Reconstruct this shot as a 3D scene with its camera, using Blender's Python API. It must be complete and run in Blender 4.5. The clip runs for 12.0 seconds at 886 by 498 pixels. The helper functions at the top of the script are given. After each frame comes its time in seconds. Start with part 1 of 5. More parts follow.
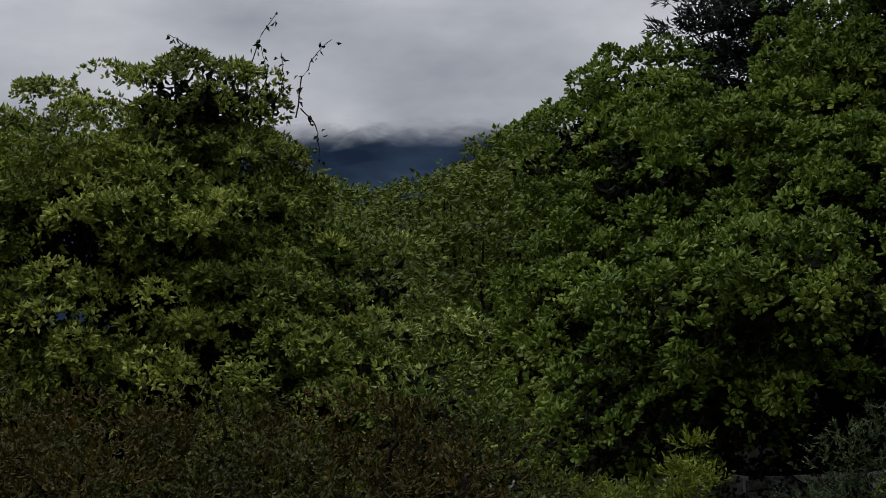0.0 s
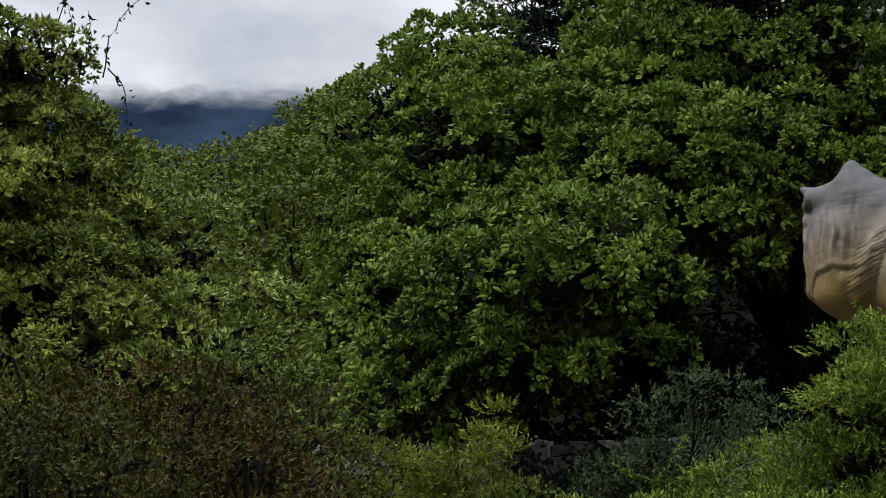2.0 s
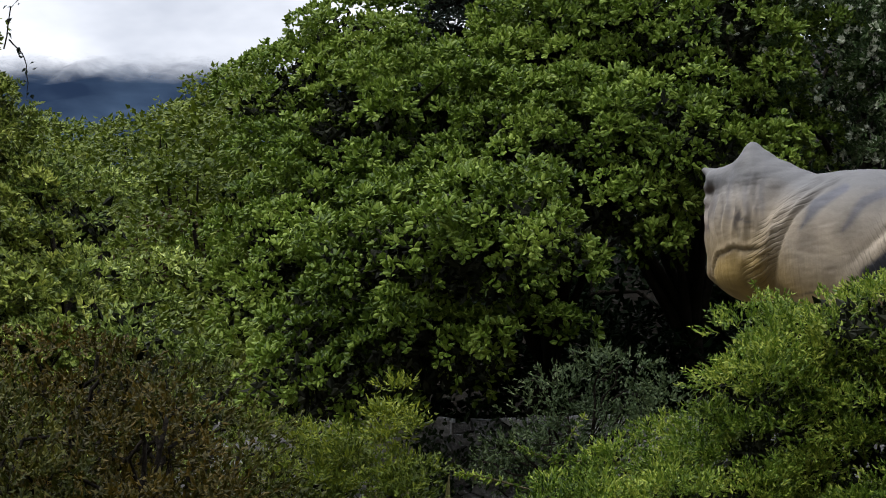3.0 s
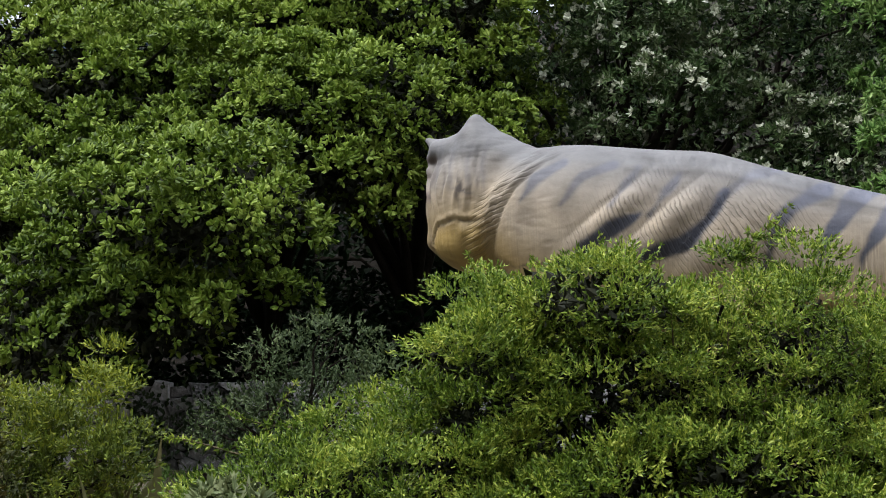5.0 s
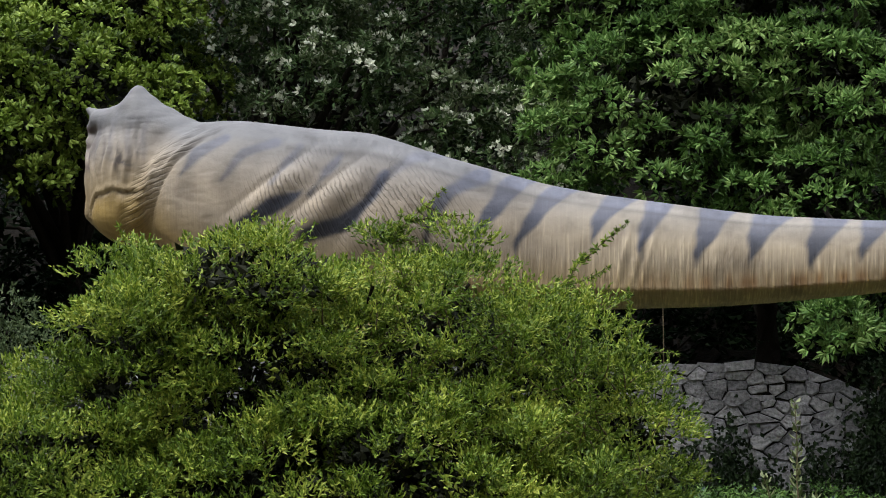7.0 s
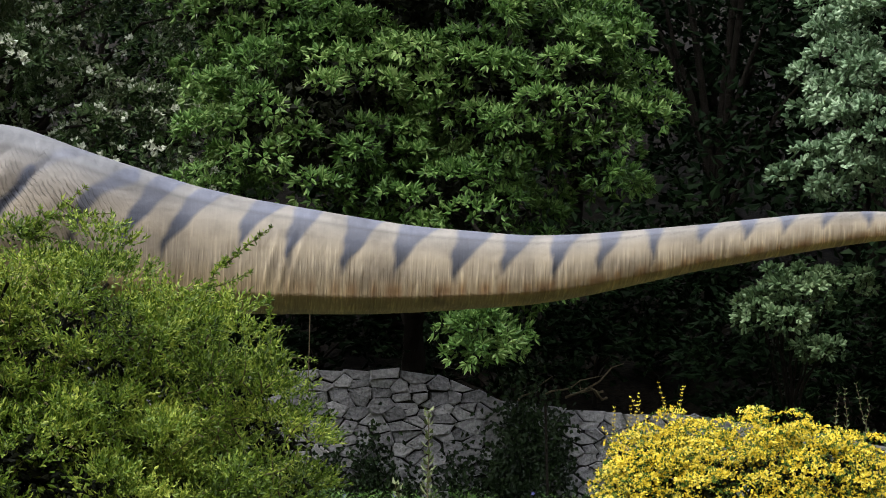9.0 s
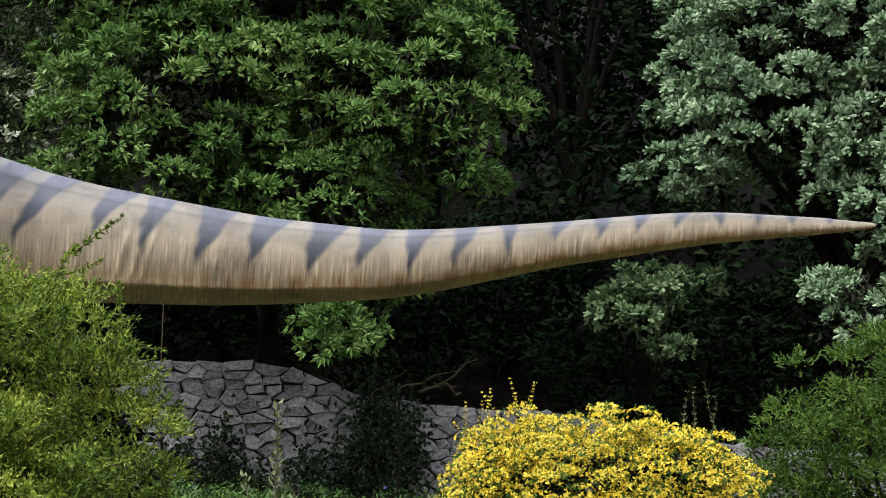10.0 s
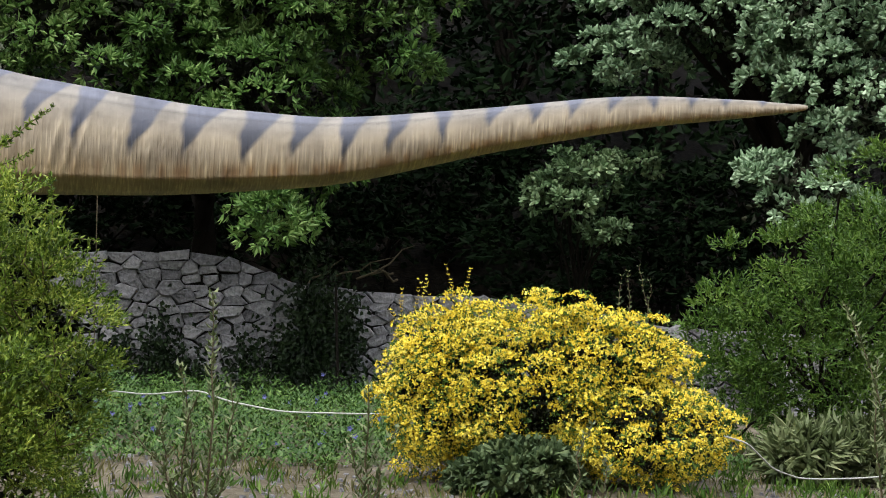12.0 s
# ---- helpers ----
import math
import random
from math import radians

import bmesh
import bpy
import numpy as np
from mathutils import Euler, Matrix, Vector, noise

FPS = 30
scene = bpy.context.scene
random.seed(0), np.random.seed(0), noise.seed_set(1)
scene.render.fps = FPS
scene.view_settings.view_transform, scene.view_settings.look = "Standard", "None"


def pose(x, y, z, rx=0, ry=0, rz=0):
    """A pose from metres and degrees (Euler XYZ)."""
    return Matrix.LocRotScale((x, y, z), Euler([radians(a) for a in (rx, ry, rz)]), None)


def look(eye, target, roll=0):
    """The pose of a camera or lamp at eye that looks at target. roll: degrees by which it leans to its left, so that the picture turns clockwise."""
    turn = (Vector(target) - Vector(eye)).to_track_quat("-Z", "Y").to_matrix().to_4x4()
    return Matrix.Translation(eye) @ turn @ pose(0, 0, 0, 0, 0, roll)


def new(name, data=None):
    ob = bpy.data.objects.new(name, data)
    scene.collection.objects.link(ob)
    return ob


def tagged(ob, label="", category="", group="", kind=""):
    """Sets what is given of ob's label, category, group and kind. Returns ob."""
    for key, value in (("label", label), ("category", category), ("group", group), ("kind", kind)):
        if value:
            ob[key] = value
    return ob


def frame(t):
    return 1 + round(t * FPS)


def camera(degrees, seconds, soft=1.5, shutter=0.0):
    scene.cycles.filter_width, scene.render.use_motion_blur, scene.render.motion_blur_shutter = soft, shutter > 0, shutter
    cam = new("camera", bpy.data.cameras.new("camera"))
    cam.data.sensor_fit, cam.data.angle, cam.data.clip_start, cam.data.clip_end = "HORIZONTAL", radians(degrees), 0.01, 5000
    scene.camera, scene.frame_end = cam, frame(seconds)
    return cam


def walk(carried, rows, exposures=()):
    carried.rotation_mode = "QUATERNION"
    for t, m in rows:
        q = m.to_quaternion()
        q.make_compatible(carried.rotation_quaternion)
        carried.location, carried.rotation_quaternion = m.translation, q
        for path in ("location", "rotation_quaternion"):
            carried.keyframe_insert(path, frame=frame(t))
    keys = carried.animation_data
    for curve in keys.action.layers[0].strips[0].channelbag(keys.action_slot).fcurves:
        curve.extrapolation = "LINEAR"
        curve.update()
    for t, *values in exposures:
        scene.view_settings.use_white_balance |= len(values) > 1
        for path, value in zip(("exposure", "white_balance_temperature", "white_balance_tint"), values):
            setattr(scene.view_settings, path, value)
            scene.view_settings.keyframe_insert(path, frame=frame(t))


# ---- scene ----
cam = camera(25.0, 12.0, 1.0)
ARM, EYE = 0.505, 1.6
# seconds, bearing (degrees to the right of +y), pitch, lean to the right
ROWS = [
    (0.0, -30.804, 7.610, 1.974),
    (0.5, -29.820, 7.366, 2.128),
    (1.0, -28.668, 7.171, 2.273),
    (1.5, -26.829, 6.765, 1.977),
    (2.0, -25.449, 6.421, 1.895),
    (2.5, -24.142, 6.058, 1.771),
    (4.5, -17.418, 4.742, 0.937),
    (5.0, -14.967, 4.556, 0.677),
    (5.5, -12.208, 4.402, 0.380),
    (6.0, -9.835, 4.265, 0.182),
    (6.5, -7.654, 4.096, -0.241),
    (7.0, -5.434, 3.907, -0.595),
    (9.0, 4.399, 4.271, -1.984),
    (9.5, 6.569, 4.318, -2.500),
    (10.0, 8.450, 4.265, -2.808),
    (10.5, 9.742, 4.045, -2.952),
    (11.0, 10.479, 3.286, -2.855),
    (11.5, 10.550, 2.479, -2.389),
    (12.0, 10.394, 1.100, -2.000),
]


def eye_pose(bearing, pitch, lean):
    b, p = radians(bearing), radians(pitch)
    eye = Vector((ARM * math.sin(b), ARM * math.cos(b), EYE))
    way = Vector((math.sin(b) * math.cos(p), math.cos(b) * math.cos(p), math.sin(p)))
    return look(eye, eye + way, -lean)


walk(cam, [(t, eye_pose(b, p, l)) for t, b, p, l in ROWS],
     exposures=[(0, -0.68), (1.0, -0.5), (1.5, -0.14), (2.5, 0.33), (4.5, 1.08), (5.5, 1.12), (7.0, 1.0), (9.5, 1.1), (12, 1.15)])

# ---- sky and sun ----
SUN_AZ, SUN_EL = radians(245), radians(58)   # compass bearing from +y, height
world = bpy.data.worlds.new("overcast_sky")
scene.world = world
world.use_nodes = True
wn, wl = world.node_tree.nodes, world.node_tree.links
wn.clear()
w_out = wn.new("ShaderNodeOutputWorld")
w_bg = wn.new("ShaderNodeBackground")
w_sky = wn.new("ShaderNodeTexSky")
w_sky.sky_type, w_sky.sun_disc, w_sky.sun_elevation, w_sky.sun_rotation = "NISHITA", False, SUN_EL, SUN_AZ
w_dim = wn.new("ShaderNodeVectorMath")
w_dim.operation = "SCALE"
w_dim.inputs["Scale"].default_value = 0.09
w_co = wn.new("ShaderNodeTexCoord")
w_map = wn.new("ShaderNodeMapping")
w_map.inputs["Scale"].default_value = (3.0, 3.0, 7.0)
w_noise = wn.new("ShaderNodeTexNoise")
w_noise.inputs["Scale"].default_value, w_noise.inputs["Detail"].default_value = 2.2, 5.0
w_ramp = wn.new("ShaderNodeValToRGB")
w_ramp.color_ramp.elements[0].position, w_ramp.color_ramp.elements[0].color = 0.30, (0.32, 0.34, 0.39, 1)
w_ramp.color_ramp.elements[1].position, w_ramp.color_ramp.elements[1].color = 0.70, (0.72, 0.73, 0.77, 1)
w_mix = wn.new("ShaderNodeMix")
w_mix.data_type = "RGBA"
w_mix.inputs["Factor"].default_value = 0.93
w_bg.inputs["Strength"].default_value = 1.0
wl.new(w_co.outputs["Generated"], w_map.inputs["Vector"])
wl.new(w_map.outputs["Vector"], w_noise.inputs["Vector"])
wl.new(w_noise.outputs["Fac"], w_ramp.inputs["Fac"])
wl.new(w_sky.outputs["Color"], w_dim.inputs[0])
wl.new(w_dim.outputs["Vector"], w_mix.inputs["A"])
w_sep = wn.new("ShaderNodeSeparateXYZ")
w_up = wn.new("ShaderNodeMapRange")   # an overcast sky is brightest overhead
w_up.inputs["From Min"].default_value, w_up.inputs["From Max"].default_value = 0.0, 1.0
w_up.inputs["To Min"].default_value, w_up.inputs["To Max"].default_value = 1.2, 2.3
w_mul = wn.new("ShaderNodeVectorMath")
w_mul.operation = "SCALE"
wl.new(w_co.outputs["Generated"], w_sep.inputs["Vector"])
wl.new(w_sep.outputs["Z"], w_up.inputs["Value"])
wl.new(w_ramp.outputs["Color"], w_mul.inputs[0])
wl.new(w_up.outputs["Result"], w_mul.inputs["Scale"])
wl.new(w_mul.outputs["Vector"], w_mix.inputs["B"])
wl.new(w_mix.outputs["Result"], w_bg.inputs["Color"])
wl.new(w_bg.outputs["Background"], w_out.inputs["Surface"])
sun = new("sun", bpy.data.lights.new("sun", "SUN"))
sun.data.energy, sun.data.angle, sun.data.color = 1.5, radians(30), (1.0, 0.96, 0.9)
sun.matrix_world = look((0, 0, 0), (-math.sin(SUN_AZ) * math.cos(SUN_EL), -math.cos(SUN_AZ) * math.cos(SUN_EL), -math.sin(SUN_EL)))


# ---- materials ----
def blank(name):
    m = bpy.data.materials.new(name)
    m.use_nodes = True
    return m, m.node_tree.nodes, m.node_tree.links, m.node_tree.nodes["Principled BSDF"]


def ramp(nodes, stops):
    r = nodes.new("ShaderNodeValToRGB")
    while len(r.color_ramp.elements) < len(stops):
        r.color_ramp.elements.new(0.5)
    for e, (p, c) in zip(r.color_ramp.elements, stops):
        e.position, e.color = p, (*c, 1)
    return r


def leaf_material(name, dark, mid, light, rough=0.5, through_light=0.3, scale=0.8):
    """Leaves: colour varies from leaf to leaf and from branch to branch; some light passes through."""
    m, n, l, b = blank(name)
    geo = n.new("ShaderNodeNewGeometry")
    tex = n.new("ShaderNodeTexNoise")
    tex.inputs["Scale"].default_value, tex.inputs["Detail"].default_value = scale, 3.0
    co = n.new("ShaderNodeTexCoord")
    l.new(co.outputs["Object"], tex.inputs["Vector"])
    mix = n.new("ShaderNodeMath")
    mix.operation = "MULTIPLY_ADD"
    mix.inputs[1].default_value = 0.5
    half = n.new("ShaderNodeMath")
    half.operation = "MULTIPLY_ADD"
    half.inputs[1].default_value, half.inputs[2].default_value = 1.1, -0.3
    l.new(tex.outputs["Fac"], half.inputs[0])
    l.new(geo.outputs["Random Per Island"], mix.inputs[0])
    l.new(half.outputs["Value"], mix.inputs[2])
    r = ramp(n, [(0.1, dark), (0.5, mid), (0.95, light)])
    l.new(mix.outputs["Value"], r.inputs["Fac"])
    l.new(r.outputs["Color"], b.inputs["Base Color"])
    b.inputs["Roughness"].default_value = rough
    b.inputs["Specular IOR Level"].default_value = 0.22
    t = n.new("ShaderNodeBsdfTranslucent")
    l.new(r.outputs["Color"], t.inputs["Color"])
    s = n.new("ShaderNodeMixShader")
    s.inputs["Fac"].default_value = through_light * 0.5
    out = n["Material Output"]
    l.new(b.outputs["BSDF"], s.inputs[1])
    l.new(t.outputs["BSDF"], s.inputs[2])
    l.new(s.outputs["Shader"], out.inputs["Surface"])
    return m


def rough_material(name, stops, scale, rough=0.85, bump=0.3, fine=6.0, metal=0.0, random_shade=0.0):
    """Two scales of noise for colour and relief."""
    m, n, l, b = blank(name)
    co = n.new("ShaderNodeTexCoord")
    a = n.new("ShaderNodeTexNoise")
    a.inputs["Scale"].default_value, a.inputs["Detail"].default_value = scale, 6.0
    f = n.new("ShaderNodeTexNoise")
    f.inputs["Scale"].default_value, f.inputs["Detail"].default_value = scale * fine, 8.0
    for x in (a, f):
        l.new(co.outputs["Object"], x.inputs["Vector"])
    add = n.new("ShaderNodeMix")
    add.inputs["Factor"].default_value = 0.45
    l.new(a.outputs["Fac"], add.inputs["A"])
    l.new(f.outputs["Fac"], add.inputs["B"])
    source = add.outputs["Result"]
    if random_shade:
        info = n.new("ShaderNodeObjectInfo")
        k = n.new("ShaderNodeMath")
        k.operation = "MULTIPLY_ADD"
        k.inputs[1].default_value = random_shade
        l.new(info.outputs["Random"], k.inputs[0])
        l.new(source, k.inputs[2])
        sub = n.new("ShaderNodeMath")
        sub.operation = "SUBTRACT"
        sub.inputs[1].default_value = random_shade / 2
        l.new(k.outputs["Value"], sub.inputs[0])
        source = sub.outputs["Value"]
    r = ramp(n, stops)
    l.new(source, r.inputs["Fac"])
    l.new(r.outputs["Color"], b.inputs["Base Color"])
    b.inputs["Roughness"].default_value, b.inputs["Metallic"].default_value = rough, metal
    b.inputs["Specular IOR Level"].default_value = 0.12
    bp = n.new("ShaderNodeBump")
    bp.inputs["Strength"].default_value, bp.inputs["Distance"].default_value = bump, 0.05
    l.new(f.outputs["Fac"], bp.inputs["Height"])
    l.new(bp.outputs["Normal"], b.inputs["Normal"])
    return m


M_BARK = rough_material("bark", [(0.3, (0.008, 0.007, 0.005)), (0.7, (0.028, 0.023, 0.018))], 6, 0.95, 0.6)
# near-black leaves: the shade inside the crowns is put into this colour
M_INNER = leaf_material("shade_dark_inner_leaves", (0.004, 0.006, 0.002), (0.009, 0.012, 0.004), (0.018, 0.02, 0.007), 0.8, 0.1)
M_EVERGREEN = leaf_material("evergreen_leaves", (0.016, 0.036, 0.006), (0.2, 0.26, 0.04), (0.7, 0.74, 0.18), 0.42, 0.2)
M_GREYISH = leaf_material("grey_green_evergreen_leaves", (0.016, 0.036, 0.008), (0.165, 0.235, 0.038), (0.62, 0.7, 0.18), 0.42, 0.2)
M_YOUNG = leaf_material("young_tree_leaves", (0.03, 0.065, 0.024), (0.12, 0.195, 0.085), (0.34, 0.45, 0.24), 0.5, 0.25, 1.2)
M_BROWNISH = leaf_material("brownish_thicket_leaves", (0.015, 0.015, 0.002), (0.054, 0.047, 0.005), (0.14, 0.09, 0.01), 0.6, 0.25, 1.6)
M_THICKET = leaf_material("green_thicket_leaves", (0.012, 0.019, 0.002), (0.046, 0.056, 0.006), (0.12, 0.115, 0.014), 0.6, 0.25, 1.6)
M_LIME = leaf_material("lime_shrub_leaves", (0.035, 0.06, 0.008), (0.12, 0.165, 0.02), (0.36, 0.4, 0.04), 0.5, 0.35, 1.5)
M_BROAD = leaf_material("broadleaf_tree_leaves", (0.02, 0.046, 0.005), (0.115, 0.185, 0.018), (0.34, 0.44, 0.085), 0.5, 0.3, 0.5)
M_VALLEY = leaf_material("valley_tree_leaves", (0.034, 0.06, 0.006), (0.12, 0.165, 0.016), (0.24, 0.28, 0.04), 0.55, 0.3, 0.25)
M_REDDISH = leaf_material("reddish_tree_leaves", (0.03, 0.03, 0.012), (0.07, 0.05, 0.02), (0.13, 0.07, 0.03), 0.55, 0.3)
M_NEEDLE = leaf_material("dark_conifer_needles", (0.006, 0.012, 0.008), (0.016, 0.028, 0.018), (0.03, 0.045, 0.028), 0.6, 0.1)
M_PALE = leaf_material("pale_flowering_leaves", (0.012, 0.032, 0.008), (0.05, 0.095, 0.025), (0.2, 0.24, 0.13), 0.5, 0.25, 0.9)
M_PINNATE = leaf_material("pinnate_tree_leaves", (0.015, 0.044, 0.008), (0.098, 0.2, 0.042), (0.33, 0.46, 0.155), 0.5, 0.3, 0.7)
M_OAK = leaf_material("grey_green_oak_leaves", (0.032, 0.075, 0.034), (0.18, 0.28, 0.15), (0.5, 0.64, 0.43), 0.5, 0.25, 0.9)
# colour and gloss cut to near black: the wood's shade is painted in
M_DARK = leaf_material("shade_dark_wood_leaves", (0.003, 0.008, 0.003), (0.0075, 0.018, 0.0065), (0.019, 0.036, 0.013), 0.55, 0.2)
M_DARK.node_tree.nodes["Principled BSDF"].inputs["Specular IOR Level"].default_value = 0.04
M_BUSH = leaf_material("bright_bush_leaves", (0.014, 0.036, 0.005), (0.128, 0.21, 0.022), (0.52, 0.58, 0.11), 0.45, 0.35, 2.5)
M_DUSKY = leaf_material("dusky_shrub_leaves", (0.02, 0.038, 0.014), (0.062, 0.098, 0.038), (0.15, 0.19, 0.08), 0.55, 0.2)
M_SHRUB = leaf_material("green_shrub_leaves", (0.016, 0.044, 0.006), (0.064, 0.135, 0.016), (0.17, 0.26, 0.05), 0.5, 0.3, 1.6)
M_FLOWER = leaf_material("yellow_flowers", (0.62, 0.46, 0.025), (0.84, 0.67, 0.06), (0.92, 0.82, 0.2), 0.6, 0.25, 3.0)
M_BLOOM = leaf_material("pale_flower_heads", (0.32, 0.36, 0.25), (0.5, 0.53, 0.42), (0.68, 0.7, 0.58), 0.6, 0.25, 3.0)
M_BLUE = leaf_material("blue_flowers", (0.12, 0.13, 0.36), (0.2, 0.21, 0.5), (0.34, 0.36, 0.66), 0.6, 0.25, 3.0)
M_GRASS = leaf_material("dry_grass", (0.05, 0.06, 0.015), (0.13, 0.13, 0.05), (0.30, 0.25, 0.12), 0.7, 0.25, 1.2)
M_SAGE = leaf_material("sapling_leaves", (0.05, 0.07, 0.025), (0.13, 0.17, 0.07), (0.28, 0.31, 0.16), 0.5, 0.3, 3.0)
M_LEAFY = leaf_material("dark_green_leaves", (0.016, 0.05, 0.008), (0.052, 0.12, 0.022), (0.15, 0.25, 0.055), 0.45, 0.25, 2.0)
M_IVY = leaf_material("ivy_leaves", (0.006, 0.014, 0.005), (0.016, 0.032, 0.01), (0.035, 0.06, 0.02), 0.45, 0.15, 2.0)
M_SOIL = rough_material("dry_gravelly_soil", [(0.3, (0.035, 0.03, 0.02)), (0.5, (0.10, 0.085, 0.06)), (0.7, (0.22, 0.195, 0.15))], 1.5, 0.95, 0.6, 14)
M_SOIL_NODES, M_SOIL_LINKS = M_SOIL.node_tree.nodes, M_SOIL.node_tree.links


def add_shaded_litter():
    """Dark leaf litter on the wooded slope beyond the wall, with canopy shade painted into its colour."""
    n, l = M_SOIL_NODES, M_SOIL_LINKS
    b = n["Principled BSDF"]
    old = b.inputs["Base Color"].links[0].from_socket
    co = n.new("ShaderNodeTexCoord")
    sep = n.new("ShaderNodeSeparateXYZ")
    l.new(co.outputs["Object"], sep.inputs["Vector"])
    k = n.new("ShaderNodeMapRange")
    k.inputs["From Min"].default_value, k.inputs["From Max"].default_value = 25.5, 28.5
    l.new(sep.outputs["Y"], k.inputs["Value"])
    # the same dark colour on the unseen southern rise that blocks low skylight
    south = n.new("ShaderNodeMapRange")
    south.inputs["From Min"].default_value, south.inputs["From Max"].default_value = -8.0, -12.0
    l.new(sep.outputs["Y"], south.inputs["Value"])
    either = n.new("ShaderNodeMath")
    either.operation = "MAXIMUM"
    l.new(k.outputs["Result"], either.inputs[0])
    l.new(south.outputs["Result"], either.inputs[1])
    litter = n.new("ShaderNodeTexNoise")
    litter.inputs["Scale"].default_value = 9.0
    l.new(co.outputs["Object"], litter.inputs["Vector"])
    # litter colours taken near black to stand in for shade under the trees
    r = ramp(n, [(0.35, (0.004, 0.0035, 0.0025)), (0.7, (0.018, 0.014, 0.009))])
    l.new(litter.outputs["Fac"], r.inputs["Fac"])
    mix = n.new("ShaderNodeMix")
    mix.data_type = "RGBA"
    l.new(either.outputs["Value"], mix.inputs["Factor"])
    l.new(old, mix.inputs["A"])
    l.new(r.outputs["Color"], mix.inputs["B"])
    l.new(mix.outputs["Result"], b.inputs["Base Color"])


add_shaded_litter()
M_STONE = rough_material("grey_wall_stone", [(0.28, (0.09, 0.088, 0.094)), (0.5, (0.25, 0.245, 0.255)), (0.72, (0.44, 0.43, 0.435))], 2.6, 0.9, 0.9, 7, 0, 0.24)
M_MORTAR = rough_material("dark_wall_joints", [(0.3, (0.015, 0.015, 0.014)), (0.7, (0.05, 0.048, 0.045))], 5, 0.95, 0.4)
M_ROPE = rough_material("white_rope", [(0.3, (0.36, 0.37, 0.34)), (0.7, (0.6, 0.6, 0.56))], 20, 0.7, 0.3)
M_STICK = rough_material("twig_wood", [(0.3, (0.06, 0.05, 0.03)), (0.7, (0.16, 0.13, 0.08))], 12, 0.9, 0.4)


# ---- building helpers ----
def mesh_of(name, verts, faces, material, smooth=False):
    """A mesh from numpy verts (n,3) and faces (m,k), all of one size."""
    me = bpy.data.meshes.new(name)
    verts, faces = np.asarray(verts, np.float32), np.asarray(faces, np.int32)
    k = faces.shape[1]
    me.vertices.add(len(verts))
    me.vertices.foreach_set("co", verts.ravel())
    me.loops.add(faces.size)
    me.loops.foreach_set("vertex_index", faces.ravel())
    me.polygons.add(len(faces))
    me.polygons.foreach_set("loop_start", np.arange(0, faces.size, k, dtype=np.int32))
    me.polygons.foreach_set("use_smooth", np.full(len(faces), smooth))
    me.update(calc_edges=True)
    me.materials.append(material)
    return me


def part_mesh(name, me, parent, label=""):
    ob = new(name, me)
    ob.parent = parent
    return tagged(ob, label)


def part(name, bm, material, parent, label=""):
    me = bpy.data.meshes.new(name)
    bm.to_mesh(me)
    bm.free()
    me.materials.append(material)
    return part_mesh(name, me, parent, label)


def thing(name, at, label, category, group="", kind=""):
    ob = new(name)
    ob.location = at
    return tagged(ob, label, category, group, kind)


def unit(v):
    return v / np.maximum(np.linalg.norm(v, axis=-1, keepdims=True), 1e-9)


def terrain(x, y):
    """Height of the ground: flat lawn, a rise to the west, a wooded slope behind the wall, a valley to the north-west;
    unseen rises south and east are added to block low skylight.
    """
    x, y = np.asarray(x, float), np.asarray(y, float)
    rise = 0.10 * np.clip(-x - 3, 0, 9) * np.clip((y - 6) / 12, 0, 1)
    east = 1 / (1 + np.exp(-(x + 0.56 * y) / 5))
    steep = 0.30 + 0.22 / (1 + np.exp(-(x + 0.15 * y) / 4))
    slope = steep * np.clip(y - 31, 0, 90) * east + 0.10 * np.clip(y - 34, 0, 160) * (1 - east)
    # unseen banks, added only to cut light from the low sky
    south = 0.75 * np.clip(-y - 12, 0, 70) + 0.35 * np.clip(x - 30, 0, 60) * np.clip((40 - y) / 20, 0, 1)
    return rise + slope + south + 0.03 * np.sin(x * 1.7 + np.cos(y)) * np.clip(y / 10, 0, 1)


def tubes(paths, sides=6):
    """Tapered tubes along polylines [(points, radii)]; returns verts, quads."""
    vs, fs, o = [], [], 0
    for pts, rad in paths:
        pts, rad = np.asarray(pts, float), np.asarray(rad, float)
        d = unit(np.gradient(pts, axis=0))
        ref = np.where(np.abs(d[:, 2:3]) > 0.9, np.array([[1.0, 0, 0]]), np.array([[0, 0, 1.0]]))
        u = unit(np.cross(d, ref))
        v = np.cross(d, u)
        a = np.linspace(0, 2 * np.pi, sides, endpoint=False)
        ring = pts[:, None] + rad[:, None, None] * (np.cos(a)[None, :, None] * u[:, None] + np.sin(a)[None, :, None] * v[:, None])
        vs.append(ring.reshape(-1, 3))
        i, j = np.meshgrid(np.arange(len(pts) - 1), np.arange(sides), indexing="ij")
        k = (j + 1) % sides
        fs.append((o + np.stack([i * sides + j, i * sides + k, (i + 1) * sides + k, (i + 1) * sides + j], -1)).reshape(-1, 4))
        o += len(pts) * sides
    return np.concatenate(vs), np.concatenate(fs)


